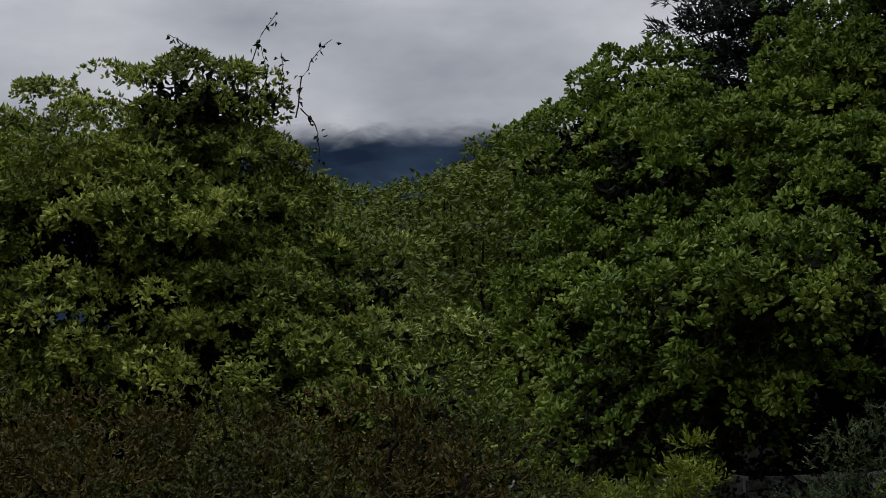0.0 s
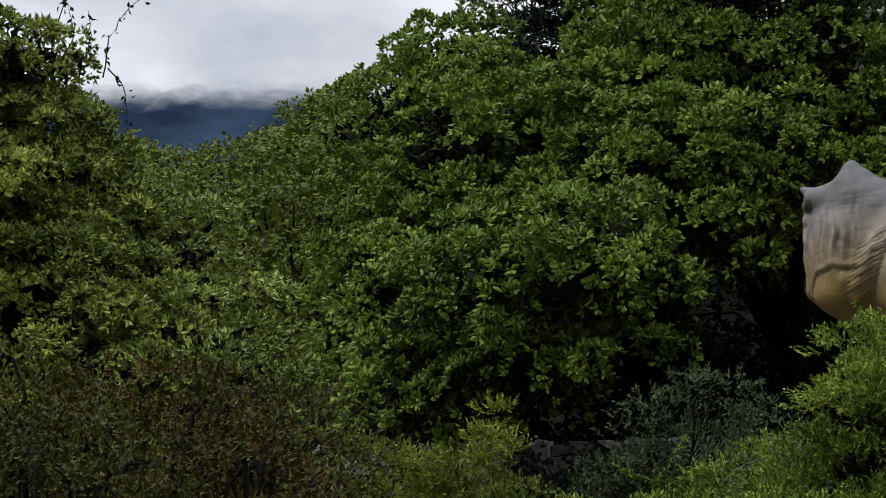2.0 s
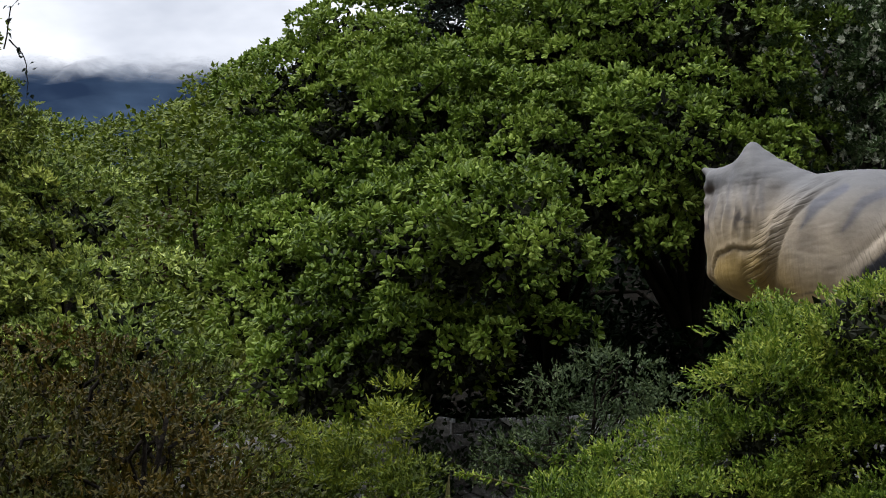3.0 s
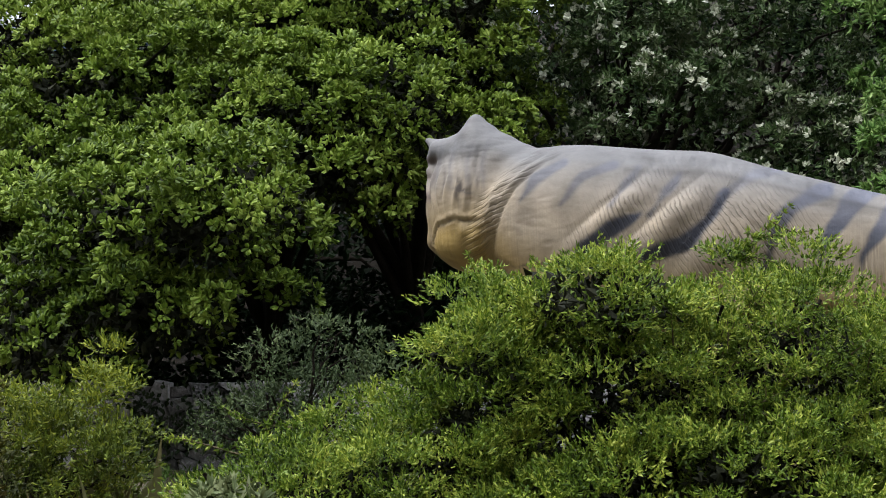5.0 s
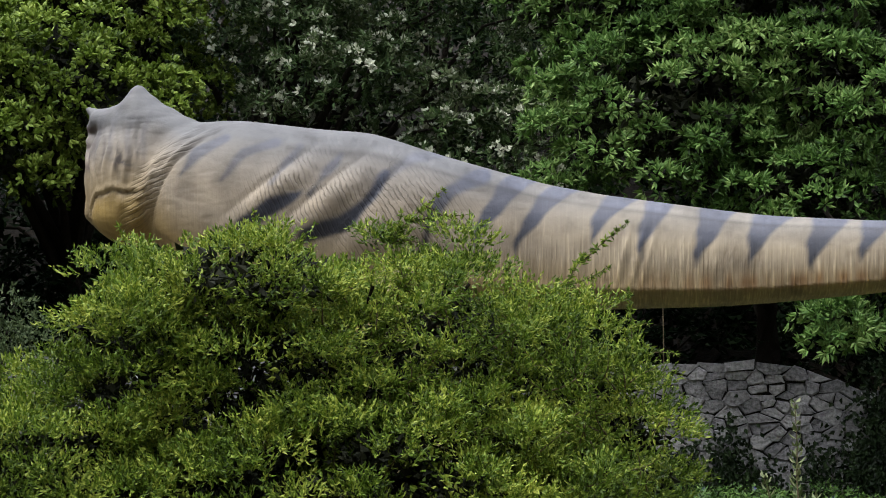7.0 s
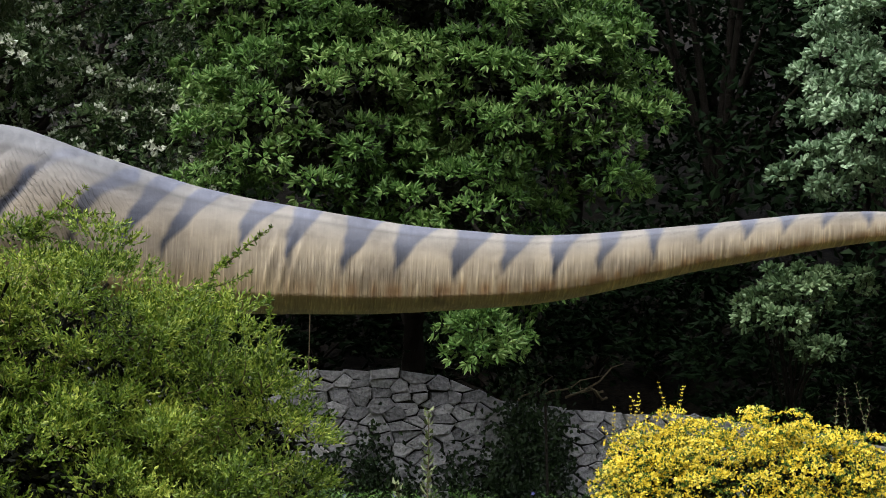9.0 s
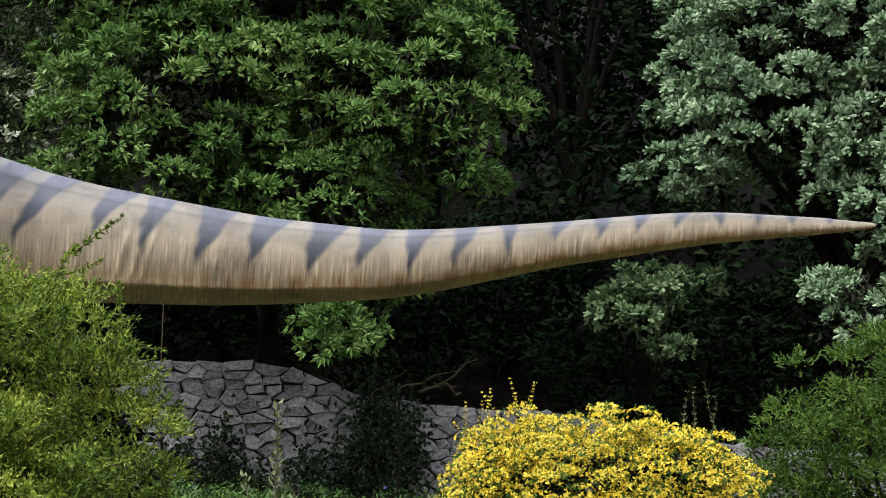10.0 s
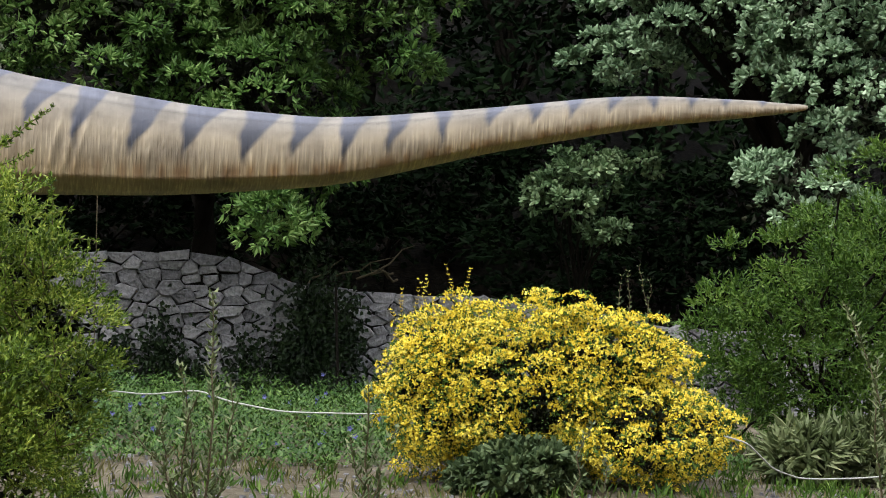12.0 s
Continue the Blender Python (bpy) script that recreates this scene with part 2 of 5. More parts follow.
def leaf_arrays(pos, axis, side, length, width, fold=0.25, droop=0.15, blunt=False):
    """Folded leaves, pointed or blunt-ended; returns verts, triangles."""
    axis = unit(axis)
    side = unit(side - axis * (side * axis).sum(1, keepdims=True))
    nrm = np.cross(axis, side)
    L, W = length[:, None], width[:, None]
    mid = pos + axis * L * 0.45
    n = len(pos)
    if blunt:
        end = pos + axis * L * 0.93 - nrm * L * droop
        v = np.stack([pos, mid + side * W / 2 + nrm * W * fold, end + side * W * 0.25, end - side * W * 0.25, mid - side * W / 2 + nrm * W * fold], 1)
        b = np.arange(n)[:, None] * 5
        f = np.stack([b + [0, 1, 2], b + [0, 2, 3], b + [0, 3, 4]], 1).reshape(-1, 3)
        return v.reshape(-1, 3), f
    v = np.stack([pos, mid + side * W / 2 + nrm * W * fold, pos + axis * L - nrm * L * droop, mid - side * W / 2 + nrm * W * fold], 1)
    b = np.arange(n)[:, None] * 4
    f = np.stack([b + [0, 1, 2], b + [0, 2, 3]], 1).reshape(-1, 3)
    return v.reshape(-1, 3), f


def sphere_dirs(rng, n, low=-1.0):
    k = np.arange(n) + 0.5
    z = 1 - (1 - low) * k / n
    a = k * 2.39996 + rng.uniform(0, 6.28)
    r = np.sqrt(np.clip(1 - z * z, 0, 1))
    d = np.stack([r * np.cos(a), r * np.sin(a), z], 1) + rng.normal(0, 0.12, (n, 3))
    return unit(d)


def lobes_on(rng, blobs, size, cover=1.0, low=-0.6, uneven=0.12):
    """Leafy boughs set over the crown's big forms: centres, outward ways, radii."""
    cs, ds, rs = [], [], []
    B = np.array([b[:6] for b in blobs], float)
    B[:, 3:] = np.maximum(B[:, 3:] - 0.6 * size, 0.35 * B[:, 3:])
    for i, (c, r) in enumerate(zip(B[:, :3], B[:, 3:])):
        area = 4 * np.pi * ((r[0] * r[1]) ** 1.6 / 3 + (r[0] * r[2]) ** 1.6 / 3 + (r[1] * r[2]) ** 1.6 / 3) ** (1 / 1.6)
        n = max(6, int(cover * area / (size * size * 1.5)))
        d = sphere_dirs(rng, n, low)
        p = c + d * r * rng.uniform(0.94 - uneven, 0.94 + uneven, (n, 1))
        keep = np.ones(n, bool)
        for j in range(len(B)):
            if j != i:
                keep &= (((p - B[j, :3]) / B[j, 3:]) ** 2).sum(1) > 0.55
        cs.append(p[keep]), ds.append(unit(d / r)[keep]), rs.append(size * rng.uniform(0.6, 1.35, keep.sum()))
    return np.concatenate(cs), np.concatenate(ds), np.concatenate(rs)


def foliage(rng, lobes, twigs, leaves, length, width, style="spray", flat=0.6, up=0.5, out=0.8, depth=0.45, blunt=False):
    """Leaves in twigs over each bough. Returns verts, triangles."""
    c, d, r = lobes
    n = len(c)
    idx = np.repeat(np.arange(n), twigs)
    t = rng.normal(0, 1, (len(idx), 3))
    t = unit(unit(t) + out * d[idx] * rng.uniform(0, 1.3, (len(idx), 1)) + np.array([0, 0, up]))
    rad = r[idx, None] * (1 - depth * rng.uniform(0, 1, (len(idx), 1)) ** 2) * rng.uniform(0.85, 1.12, (len(idx), 1))
    p = c[idx] + t * rad * np.array([1, 1, flat])
    k = np.repeat(np.arange(len(p)), leaves)
    P, T = p[k], t[k]
    m = len(k)
    j = np.tile(np.arange(leaves), len(p))
    L = length * rng.uniform(0.6, 1.3, m)
    W = width * rng.uniform(0.7, 1.2, m)
    if style == "rosette":
        any_way = rng.normal(0, 1, (m, 3))
        ring = unit(np.cross(T, any_way))
        ax = unit(ring + T * rng.uniform(0.05, 0.9, (m, 1)))
        sd = np.cross(ax, T) + rng.normal(0, 0.15, (m, 3))
        P = P + ax * 0.1 * length
    elif style == "spray":
        tw = unit(t * np.array([1, 1, 0.5]) + rng.normal(0, 0.45, t.shape) + np.array([0, 0, -0.1]))[k]
        sidew = unit(np.cross(tw, np.array([0.0, 0, 1.0])) + rng.normal(0, 0.2, (m, 3)))
        s = np.where(j % 2 == 0, 1.0, -1.0)[:, None]
        P = P + tw * (j[:, None] / max(leaves - 1, 1) - 0.4) * length * leaves * 0.42
        ax = unit(tw * 0.7 + sidew * s * 0.8 + rng.normal(0, 0.22, (m, 3)) + np.array([0, 0, -0.12]))
        sd = np.cross(ax, unit(np.array([0, 0, 0.45]) + 0.9 * T + rng.normal(0, 0.32, (m, 3))))
    elif style == "shoot":
        tw = unit(t * np.array([1, 1, 0.6]) + rng.normal(0, 0.3, t.shape) + np.array([0, 0, 0.25]))[k]
        P = P + tw * (j[:, None] / max(leaves - 1, 1) - 0.3) * length * leaves * 0.3
        ax = unit(tw * 0.9 + rng.normal(0, 0.55, (m, 3)))
        sd = np.cross(ax, unit(np.array([0, 0, 0.5]) + 0.9 * T + rng.normal(0, 0.38, (m, 3))))
    else:
        P = P + rng.normal(0, length * 0.6, (m, 3))
        ax = unit(rng.normal(0, 1, (m, 3)) + T * 0.5)
        sd = np.cross(ax, unit(T + np.array([0, 0, 0.5]) + rng.normal(0, 0.4, (m, 3))))
    return leaf_arrays(P, ax, sd, L, W, blunt=blunt)


def join_arrays(*sets):
    vs, fs, o = [], [], 0
    for v, f in sets:
        vs.append(v), fs.append(f + o)
        o += len(v)
    return np.concatenate(vs), np.concatenate(fs)


def limb_paths(rng, base, lobes, trunk_r, fork, count):
    """A trunk to the fork, and limbs from it to some of the boughs."""
    base, fork = np.array(base, float), np.array(fork, float)
    h = np.linspace(0, 1, 6)[:, None]
    trunk = base + (fork - base) * h + rng.normal(0, trunk_r * 0.35, (6, 3)) * (h * (1 - h) * 4)
    paths = [(trunk, np.linspace(trunk_r * 1.15, trunk_r * 0.7, 6))]
    pick = rng.permutation(len(lobes[0]))[:count]
    for q in pick:
        end = lobes[0][q]
        start = trunk[rng.integers(3, 6)]
        s = np.linspace(0, 1, 7)[:, None]
        arc = start + (end - start) * s + np.array([0, 0, 1.0]) * np.linalg.norm(end - start) * 0.12 * (s * (1 - s) * 4)
        arc = arc + rng.normal(0, 0.06, (7, 3)) * s
        paths.append((arc, np.linspace(trunk_r * 0.45, 0.012, 7)))
    return paths


def tree(name, seed, base, blobs, label, category, leaf_mat, size, twigs, leaves, length, width, style="spray", trunk_r=0.2,
         fork=None, limbs=24, cover=1.0, low=-0.6, group="", core=1.0, core_mat=None, bloom=None, uneven=0.12, core_leaf=1.0, inner=False, thick=False, **more):
    """A tree or shrub: trunk with limbs, and a crown of leafy boughs with an inner layer of shaded leaves; inner adds
    near-black ones as painted shade.
    """
    rng = np.random.default_rng(seed)
    root = thing(name, base, label, category, group)
    lobes = lobes_on(rng, blobs, size, cover, low, uneven)
    sets = [foliage(rng, lobes, twigs, leaves, length, width, style, **more)]
    off = np.array(base, float)
    if core_mat:
        v, f = foliage(rng, lobes, int(twigs * core), 5, length * 1.1, width * 0.8, "scatter", **more)
        part_mesh("foliage", mesh_of("foliage", v - off, f, core_mat), root, "dark green leaves")
    # dark filler that paints shade into the gaps between boughs
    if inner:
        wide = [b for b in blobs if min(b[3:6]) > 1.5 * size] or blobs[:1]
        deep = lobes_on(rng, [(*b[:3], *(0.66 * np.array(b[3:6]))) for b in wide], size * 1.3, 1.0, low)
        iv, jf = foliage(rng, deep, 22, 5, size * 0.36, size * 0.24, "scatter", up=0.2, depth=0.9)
        tagged(part_mesh("inner_shade_fill", mesh_of("inner_shade_fill", iv - off, jf, M_INNER), root), "near-black inner leaves that stand in for the crown's shade", kind="stuff")
    if core and not core_mat and (not inner or thick):
        inner_lobes = lobes_on(rng, [(*b[:3], *(0.74 * np.array(b[3:6]))) for b in blobs], size * 1.3, 0.8, low)
        sets.append(foliage(rng, inner_lobes, max(8, int(twigs * 0.55 * core)), 4, length * 1.1 * core_leaf, width * 1.35 * core_leaf, "scatter", up=0.3))
    v, f = join_arrays(*sets)
    if bloom:
        mat, n, ln = bloom
        bv, bf = foliage(rng, lobes, n, 9, ln, ln * 0.8, "rosette", up=0.8, out=1.0, depth=0.05)
        tagged(part_mesh("blossom", mesh_of("blossom", bv - off, bf, mat), root), "pale flower heads", kind="stuff")
    part_mesh("crown", mesh_of("crown", v - off, f, leaf_mat), root)
    top = blobs[0]
    fork = fork or (0.6 * base[0] + 0.4 * top[0], 0.6 * base[1] + 0.4 * top[1], base[2] + 0.5 * (top[2] - base[2]))
    v, f = tubes(limb_paths(rng, base, lobes, trunk_r, fork, limbs))
    part_mesh("trunk", mesh_of("trunk", v - off, f, M_BARK, True), root)
    return root


def at(bearing, dist):
    b = radians(bearing)
    return dist * math.sin(b), dist * math.cos(b)


def blob(bearing, dist, z, rx, ry, rz):
    return (*at(bearing, dist), z, rx, ry, rz)


def foot(bearing, dist):
    x, y = at(bearing, dist)
    return (x, y, float(terrain(x, y)))


def sprigs(root, seed, lines, mat, leaf, step=0.035, name="shoot"):
    """Single leafy shoots standing out from a bush."""
    rng = np.random.default_rng(seed)
    off = np.array(root.location)
    sets, paths = [], []
    for a, e in lines:
        a, e = np.array(a, float), np.array(e, float)
        L = np.linalg.norm(e - a)
        n = max(4, int(L / step))
        q = np.linspace(0, 1, n)[:, None]
        bow = rng.normal(0, 0.07 * L, 3)
        P = a + (e - a) * q + bow * np.sin(q * np.pi)
        paths.append((P - off, np.linspace(0.006, 0.002, n)))
        P = np.repeat(P, 11, 0)
        ax = unit(rng.normal(0, 1, P.shape) + 0.8 * unit((e - a)[None]))
        ln = leaf * rng.uniform(0.6, 1.25, len(P)) * (1.1 - 0.35 * np.repeat(q[:, 0], 11))
        sets.append(leaf_arrays(P - off, ax, rng.normal(0, 1, P.shape), ln, ln * 0.32))
    v, f = join_arrays(*sets)
    ob = part_mesh(name, mesh_of(name, v, f, mat), root)
    v, f = tubes(paths, 5)
    tagged(part_mesh("twig", mesh_of("twig", v, f, M_STICK, True), root), kind="stuff")
    return ob


# ---- the ground ----
def build_ground():
    xs = np.concatenate([np.linspace(-900, -40, 16)[:-1], np.linspace(-40, 40, 90), np.linspace(40, 900, 16)[1:]])
    ys = np.concatenate([np.linspace(-900, -10, 14)[:-1], np.linspace(-10, 60, 90), np.linspace(60, 2500, 24)[1:]])
    X, Y = np.meshgrid(xs, ys)
    v = np.stack([X, Y, terrain(X, Y)], -1).reshape(-1, 3)
    i, j = np.meshgrid(np.arange(len(ys) - 1), np.arange(len(xs) - 1), indexing="ij")
    w = len(xs)
    f = np.stack([i * w + j, i * w + j + 1, (i + 1) * w + j + 1, (i + 1) * w + j], -1).reshape(-1, 4)
    tagged(new("ground", mesh_of("ground", v, f, M_SOIL, True)), "dry gravelly soil with sparse grass, rising to a wooded slope", "ground", kind="structure")


build_ground()


# ---- the mountain under the cloud ----
def build_mountain():
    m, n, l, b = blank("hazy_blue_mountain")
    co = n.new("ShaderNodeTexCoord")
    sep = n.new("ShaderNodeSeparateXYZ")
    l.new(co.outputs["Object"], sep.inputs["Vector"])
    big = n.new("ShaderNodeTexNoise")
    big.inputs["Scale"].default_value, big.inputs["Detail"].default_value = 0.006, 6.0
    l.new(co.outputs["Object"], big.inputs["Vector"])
    # the blue of distant haze is put into the base colour
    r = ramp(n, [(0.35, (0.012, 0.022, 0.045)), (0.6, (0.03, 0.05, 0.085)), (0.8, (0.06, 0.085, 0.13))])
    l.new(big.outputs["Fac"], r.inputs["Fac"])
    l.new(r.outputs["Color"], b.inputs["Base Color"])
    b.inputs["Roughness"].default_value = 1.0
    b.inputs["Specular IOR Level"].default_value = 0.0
    soft = n.new("ShaderNodeTexNoise")
    soft.inputs["Scale"].default_value, soft.inputs["Detail"].default_value = 0.016, 6.0
    l.new(co.outputs["Object"], soft.inputs["Vector"])
    h = n.new("ShaderNodeMath")
    h.operation = "MULTIPLY_ADD"
    h.inputs[1].default_value = 70.0
    l.new(soft.outputs["Fac"], h.inputs[0])
    l.new(sep.outputs["Z"], h.inputs[2])
    veil = n.new("ShaderNodeMapRange")
    veil.interpolation_type = "SMOOTHSTEP"
    veil.inputs["From Min"].default_value, veil.inputs["From Max"].default_value = 655.0, 735.0
    l.new(h.outputs["Value"], veil.inputs["Value"])
    clear = n.new("ShaderNodeBsdfTransparent")
    s = n.new("ShaderNodeMixShader")
    l.new(veil.outputs["Result"], s.inputs["Fac"])
    l.new(b.outputs["BSDF"], s.inputs[1])
    l.new(clear.outputs["BSDF"], s.inputs[2])
    l.new(s.outputs["Shader"], n["Material Output"].inputs["Surface"])
    rng = np.random.default_rng(5)
    th = np.radians(np.linspace(-70, 10, 90))
    u = np.linspace(0, 1, 40)
    T, U = np.meshgrid(th, u)
    bump = np.sin(T * 23) * 0.3 + np.sin(T * 51 + U * 4) * 0.18 + np.sin(T * 90 - U * 7) * 0.1
    D = 2300 + 1500 * U + 120 * bump
    Z = -20 + 900 * U ** 0.9 + 60 * bump * U + rng.normal(0, 5, U.shape)
    v = np.stack([D * np.sin(T), D * np.cos(T), Z], -1).reshape(-1, 3)
    i, j = np.meshgrid(np.arange(39), np.arange(89), indexing="ij")
    f = np.stack([i * 90 + j, i * 90 + j + 1, (i + 1) * 90 + j + 1, (i + 1) * 90 + j], -1).reshape(-1, 4)
    tagged(new("backdrop", mesh_of("backdrop", v, f, m, True)), "wooded mountain coloured dark haze blue, its top faded into low cloud", "mountain", kind="structure")


build_mountain()


# ---- the dinosaur statue ----
def dino_material():
    m, n, l, b = blank("painted_dinosaur_skin")
    paint = n.new("ShaderNodeAttribute")
    paint.attribute_name = "paint"
    co = n.new("ShaderNodeTexCoord")
    grain = n.new("ShaderNodeTexNoise")
    grain.inputs["Scale"].default_value, grain.inputs["Detail"].default_value = 14.0, 8.0
    stain = n.new("ShaderNodeTexNoise")
    stain.inputs["Scale"].default_value, stain.inputs["Detail"].default_value = 3.2, 9.0
    mapping = n.new("ShaderNodeMapping")
    mapping.inputs["Scale"].default_value = (34.0, 3.0, 1.5)
    streak = n.new("ShaderNodeTexNoise")
    streak.inputs["Scale"].default_value, streak.inputs["Detail"].default_value = 1.6, 3.0
    l.new(co.outputs["Object"], mapping.inputs["Vector"])
    l.new(mapping.outputs["Vector"], streak.inputs["Vector"])
    for x in (grain, stain):
        l.new(co.outputs["Object"], x.inputs["Vector"])
    tone = ramp(n, [(0.28, (0.55, 0.53, 0.52)), (0.5, (0.95, 0.94, 0.93)), (0.72, (1.2, 1.18, 1.15))])
    l.new(stain.outputs["Fac"], tone.inputs["Fac"])
    tone2 = ramp(n, [(0.34, (0.6, 0.52, 0.43)), (0.5, (0.9, 0.88, 0.84)), (0.57, (0.98, 0.96, 0.92)), (0.63, (1.65, 1.62, 1.55))])
    l.new(streak.outputs["Fac"], tone2.inputs["Fac"])
    mul = n.new("ShaderNodeMix")
    mul.data_type, mul.blend_type = "RGBA", "MULTIPLY"
    mul.inputs["Factor"].default_value = 0.9
    mul2 = n.new("ShaderNodeMix")
    mul2.data_type, mul2.blend_type = "RGBA", "MULTIPLY"
    mul2.inputs["Factor"].default_value = 0.8
    l.new(paint.outputs["Color"], mul.inputs["A"])
    l.new(tone.outputs["Color"], mul.inputs["B"])
    place = n.new("ShaderNodeSeparateXYZ")
    l.new(co.outputs["Object"], place.inputs["Vector"])
    aft = n.new("ShaderNodeMapRange")
    aft.inputs["From Min"].default_value, aft.inputs["From Max"].default_value = -2.2, -0.8
    aft.inputs["To Min"].default_value, aft.inputs["To Max"].default_value = 0.12, 0.6
    l.new(place.outputs["X"], aft.inputs["Value"])
    low = n.new("ShaderNodeMath")
    low.operation = "MULTIPLY"
    l.new(aft.outputs["Result"], low.inputs[0])
    l.new(paint.outputs["Alpha"], low.inputs[1])
    l.new(low.outputs["Value"], mul2.inputs["Factor"])
    l.new(mul.outputs["Result"], mul2.inputs["A"])
    l.new(tone2.outputs["Color"], mul2.inputs["B"])
    # cracks and creases in the painted skin
    warp = n.new("ShaderNodeMapping")
    warp.inputs["Rotation"].default_value = (0, radians(-38), 0)
    warp.inputs["Scale"].default_value = (3.2, 5.0, 13.0)
    l.new(co.outputs["Object"], warp.inputs["Vector"])
    crease = n.new("ShaderNodeTexNoise")
    crease.noise_type = "RIDGED_MULTIFRACTAL"
    crease.inputs["Scale"].default_value, crease.inputs["Detail"].default_value = 1.1, 5.0
    l.new(warp.outputs["Vector"], crease.inputs["Vector"])
    crack = ramp(n, [(0.0, (1.0, 1.0, 1.0)), (0.55, (1.0, 1.0, 1.0)), (0.95, (0.5, 0.45, 0.4))])
    l.new(crease.outputs["Fac"], crack.inputs["Fac"])
    mul3 = n.new("ShaderNodeMix")
    mul3.data_type, mul3.blend_type = "RGBA", "MULTIPLY"
    fore = n.new("ShaderNodeMapRange")
    fore.inputs["From Min"].default_value, fore.inputs["From Max"].default_value = -2.0, -0.6
    fore.inputs["To Min"].default_value, fore.inputs["To Max"].default_value = 0.35, 0.08
    l.new(place.outputs["X"], fore.inputs["Value"])
    l.new(fore.outputs["Result"], mul3.inputs["Factor"])
    l.new(mul2.outputs["Result"], mul3.inputs["A"])
    l.new(crack.outputs["Color"], mul3.inputs["B"])
    wr = n.new("ShaderNodeAttribute")
    wr.attribute_name = "wrinkle"
    wr_sep = n.new("ShaderNodeSeparateXYZ")
    l.new(wr.outputs["Vector"], wr_sep.inputs["Vector"])
    wr_noise = n.new("ShaderNodeTexNoise")
    wr_noise.inputs["Scale"].default_value, wr_noise.inputs["Detail"].default_value = 7.0, 3.0
    l.new(co.outputs["Object"], wr_noise.inputs["Vector"])
    wr_bend = n.new("ShaderNodeMath")
    wr_bend.operation = "MULTIPLY_ADD"
    wr_bend.inputs[1].default_value = 0.07
    l.new(wr_noise.outputs["Fac"], wr_bend.inputs[0])
    l.new(wr_sep.outputs["X"], wr_bend.inputs[2])
    wr_many = n.new("ShaderNodeMath")
    wr_many.operation = "MULTIPLY"
    wr_many.inputs[1].default_value = 135.0
    l.new(wr_bend.outputs["Value"], wr_many.inputs[0])
    wr_wave = n.new("ShaderNodeMath")
    wr_wave.operation = "SINE"
    l.new(wr_many.outputs["Value"], wr_wave.inputs[0])
    wr_line = n.new("ShaderNodeMapRange")
    wr_line.inputs["From Min"].default_value, wr_line.inputs["From Max"].default_value = 0.25, 0.95
    l.new(wr_wave.outputs["Value"], wr_line.inputs["Value"])
    wr_gap = n.new("ShaderNodeMapRange")
    wr_gap.inputs["From Min"].default_value, wr_gap.inputs["From Max"].default_value = 0.36, 0.52
    l.new(wr_noise.outputs["Fac"], wr_gap.inputs["Value"])
    wr_cut = n.new("ShaderNodeMath")
    wr_cut.operation = "MULTIPLY"
    l.new(wr_line.outputs["Result"], wr_cut.inputs[0])
    l.new(wr_gap.outputs["Result"], wr_cut.inputs[1])
    wr_deep = n.new("ShaderNodeMath")
    wr_deep.operation = "MULTIPLY"
    l.new(wr_cut.outputs["Value"], wr_deep.inputs[0])
    l.new(wr_sep.outputs["Y"], wr_deep.inputs[1])
    wr_paint = n.new("ShaderNodeMath")
    wr_paint.operation = "MULTIPLY"
    wr_paint.inputs[1].default_value = 0.42
    l.new(wr_deep.outputs["Value"], wr_paint.inputs[0])
    wr_mix = n.new("ShaderNodeMix")
    wr_mix.data_type = "RGBA"
    l.new(wr_paint.outputs["Value"], wr_mix.inputs["Factor"])
    l.new(mul3.outputs["Result"], wr_mix.inputs["A"])
    wr_mix.inputs["B"].default_value = (0.05, 0.042, 0.035, 1)   # darker colour along the wrinkle lines
    l.new(wr_mix.outputs["Result"], b.inputs["Base Color"])
    b.inputs["Roughness"].default_value = 0.62
    add = n.new("ShaderNodeMath")
    add.operation = "MULTIPLY_ADD"
    add.inputs[1].default_value = 2.0
    ruck = n.new("ShaderNodeMath")
    ruck.operation = "MULTIPLY"
    ruck.inputs[1].default_value = 2.6
    l.new(low.outputs["Value"], ruck.inputs[0])
    l.new(ruck.outputs["Value"], add.inputs[1])
    l.new(streak.outputs["Fac"], add.inputs[0])
    fine = n.new("ShaderNodeMath")
    fine.operation = "MULTIPLY"
    fine.inputs[1].default_value = 0.4
    l.new(grain.outputs["Fac"], fine.inputs[0])
    l.new(fine.outputs["Value"], add.inputs[2])
    bp = n.new("ShaderNodeBump")
    bp.inputs["Strength"].default_value, bp.inputs["Distance"].default_value = 0.6, 0.026
    deep = n.new("ShaderNodeMath")
    deep.operation = "MULTIPLY_ADD"
    dig = n.new("ShaderNodeMath")
    dig.operation = "MULTIPLY"
    dig.inputs[1].default_value = -1.4
    l.new(fore.outputs["Result"], dig.inputs[0])
    l.new(dig.outputs["Value"], deep.inputs[1])
    l.new(crease.outputs["Fac"], deep.inputs[0])
    l.new(add.outputs["Value"], deep.inputs[2])
    wr_sink = n.new("ShaderNodeMath")
    wr_sink.operation = "MULTIPLY_ADD"
    wr_sink.inputs[1].default_value = -0.9
    l.new(wr_deep.outputs["Value"], wr_sink.inputs[0])
    l.new(deep.outputs["Value"], wr_sink.inputs[2])
    l.new(wr_sink.outputs["Value"], bp.inputs["Height"])
    l.new(bp.outputs["Normal"], b.inputs["Normal"])
    return m


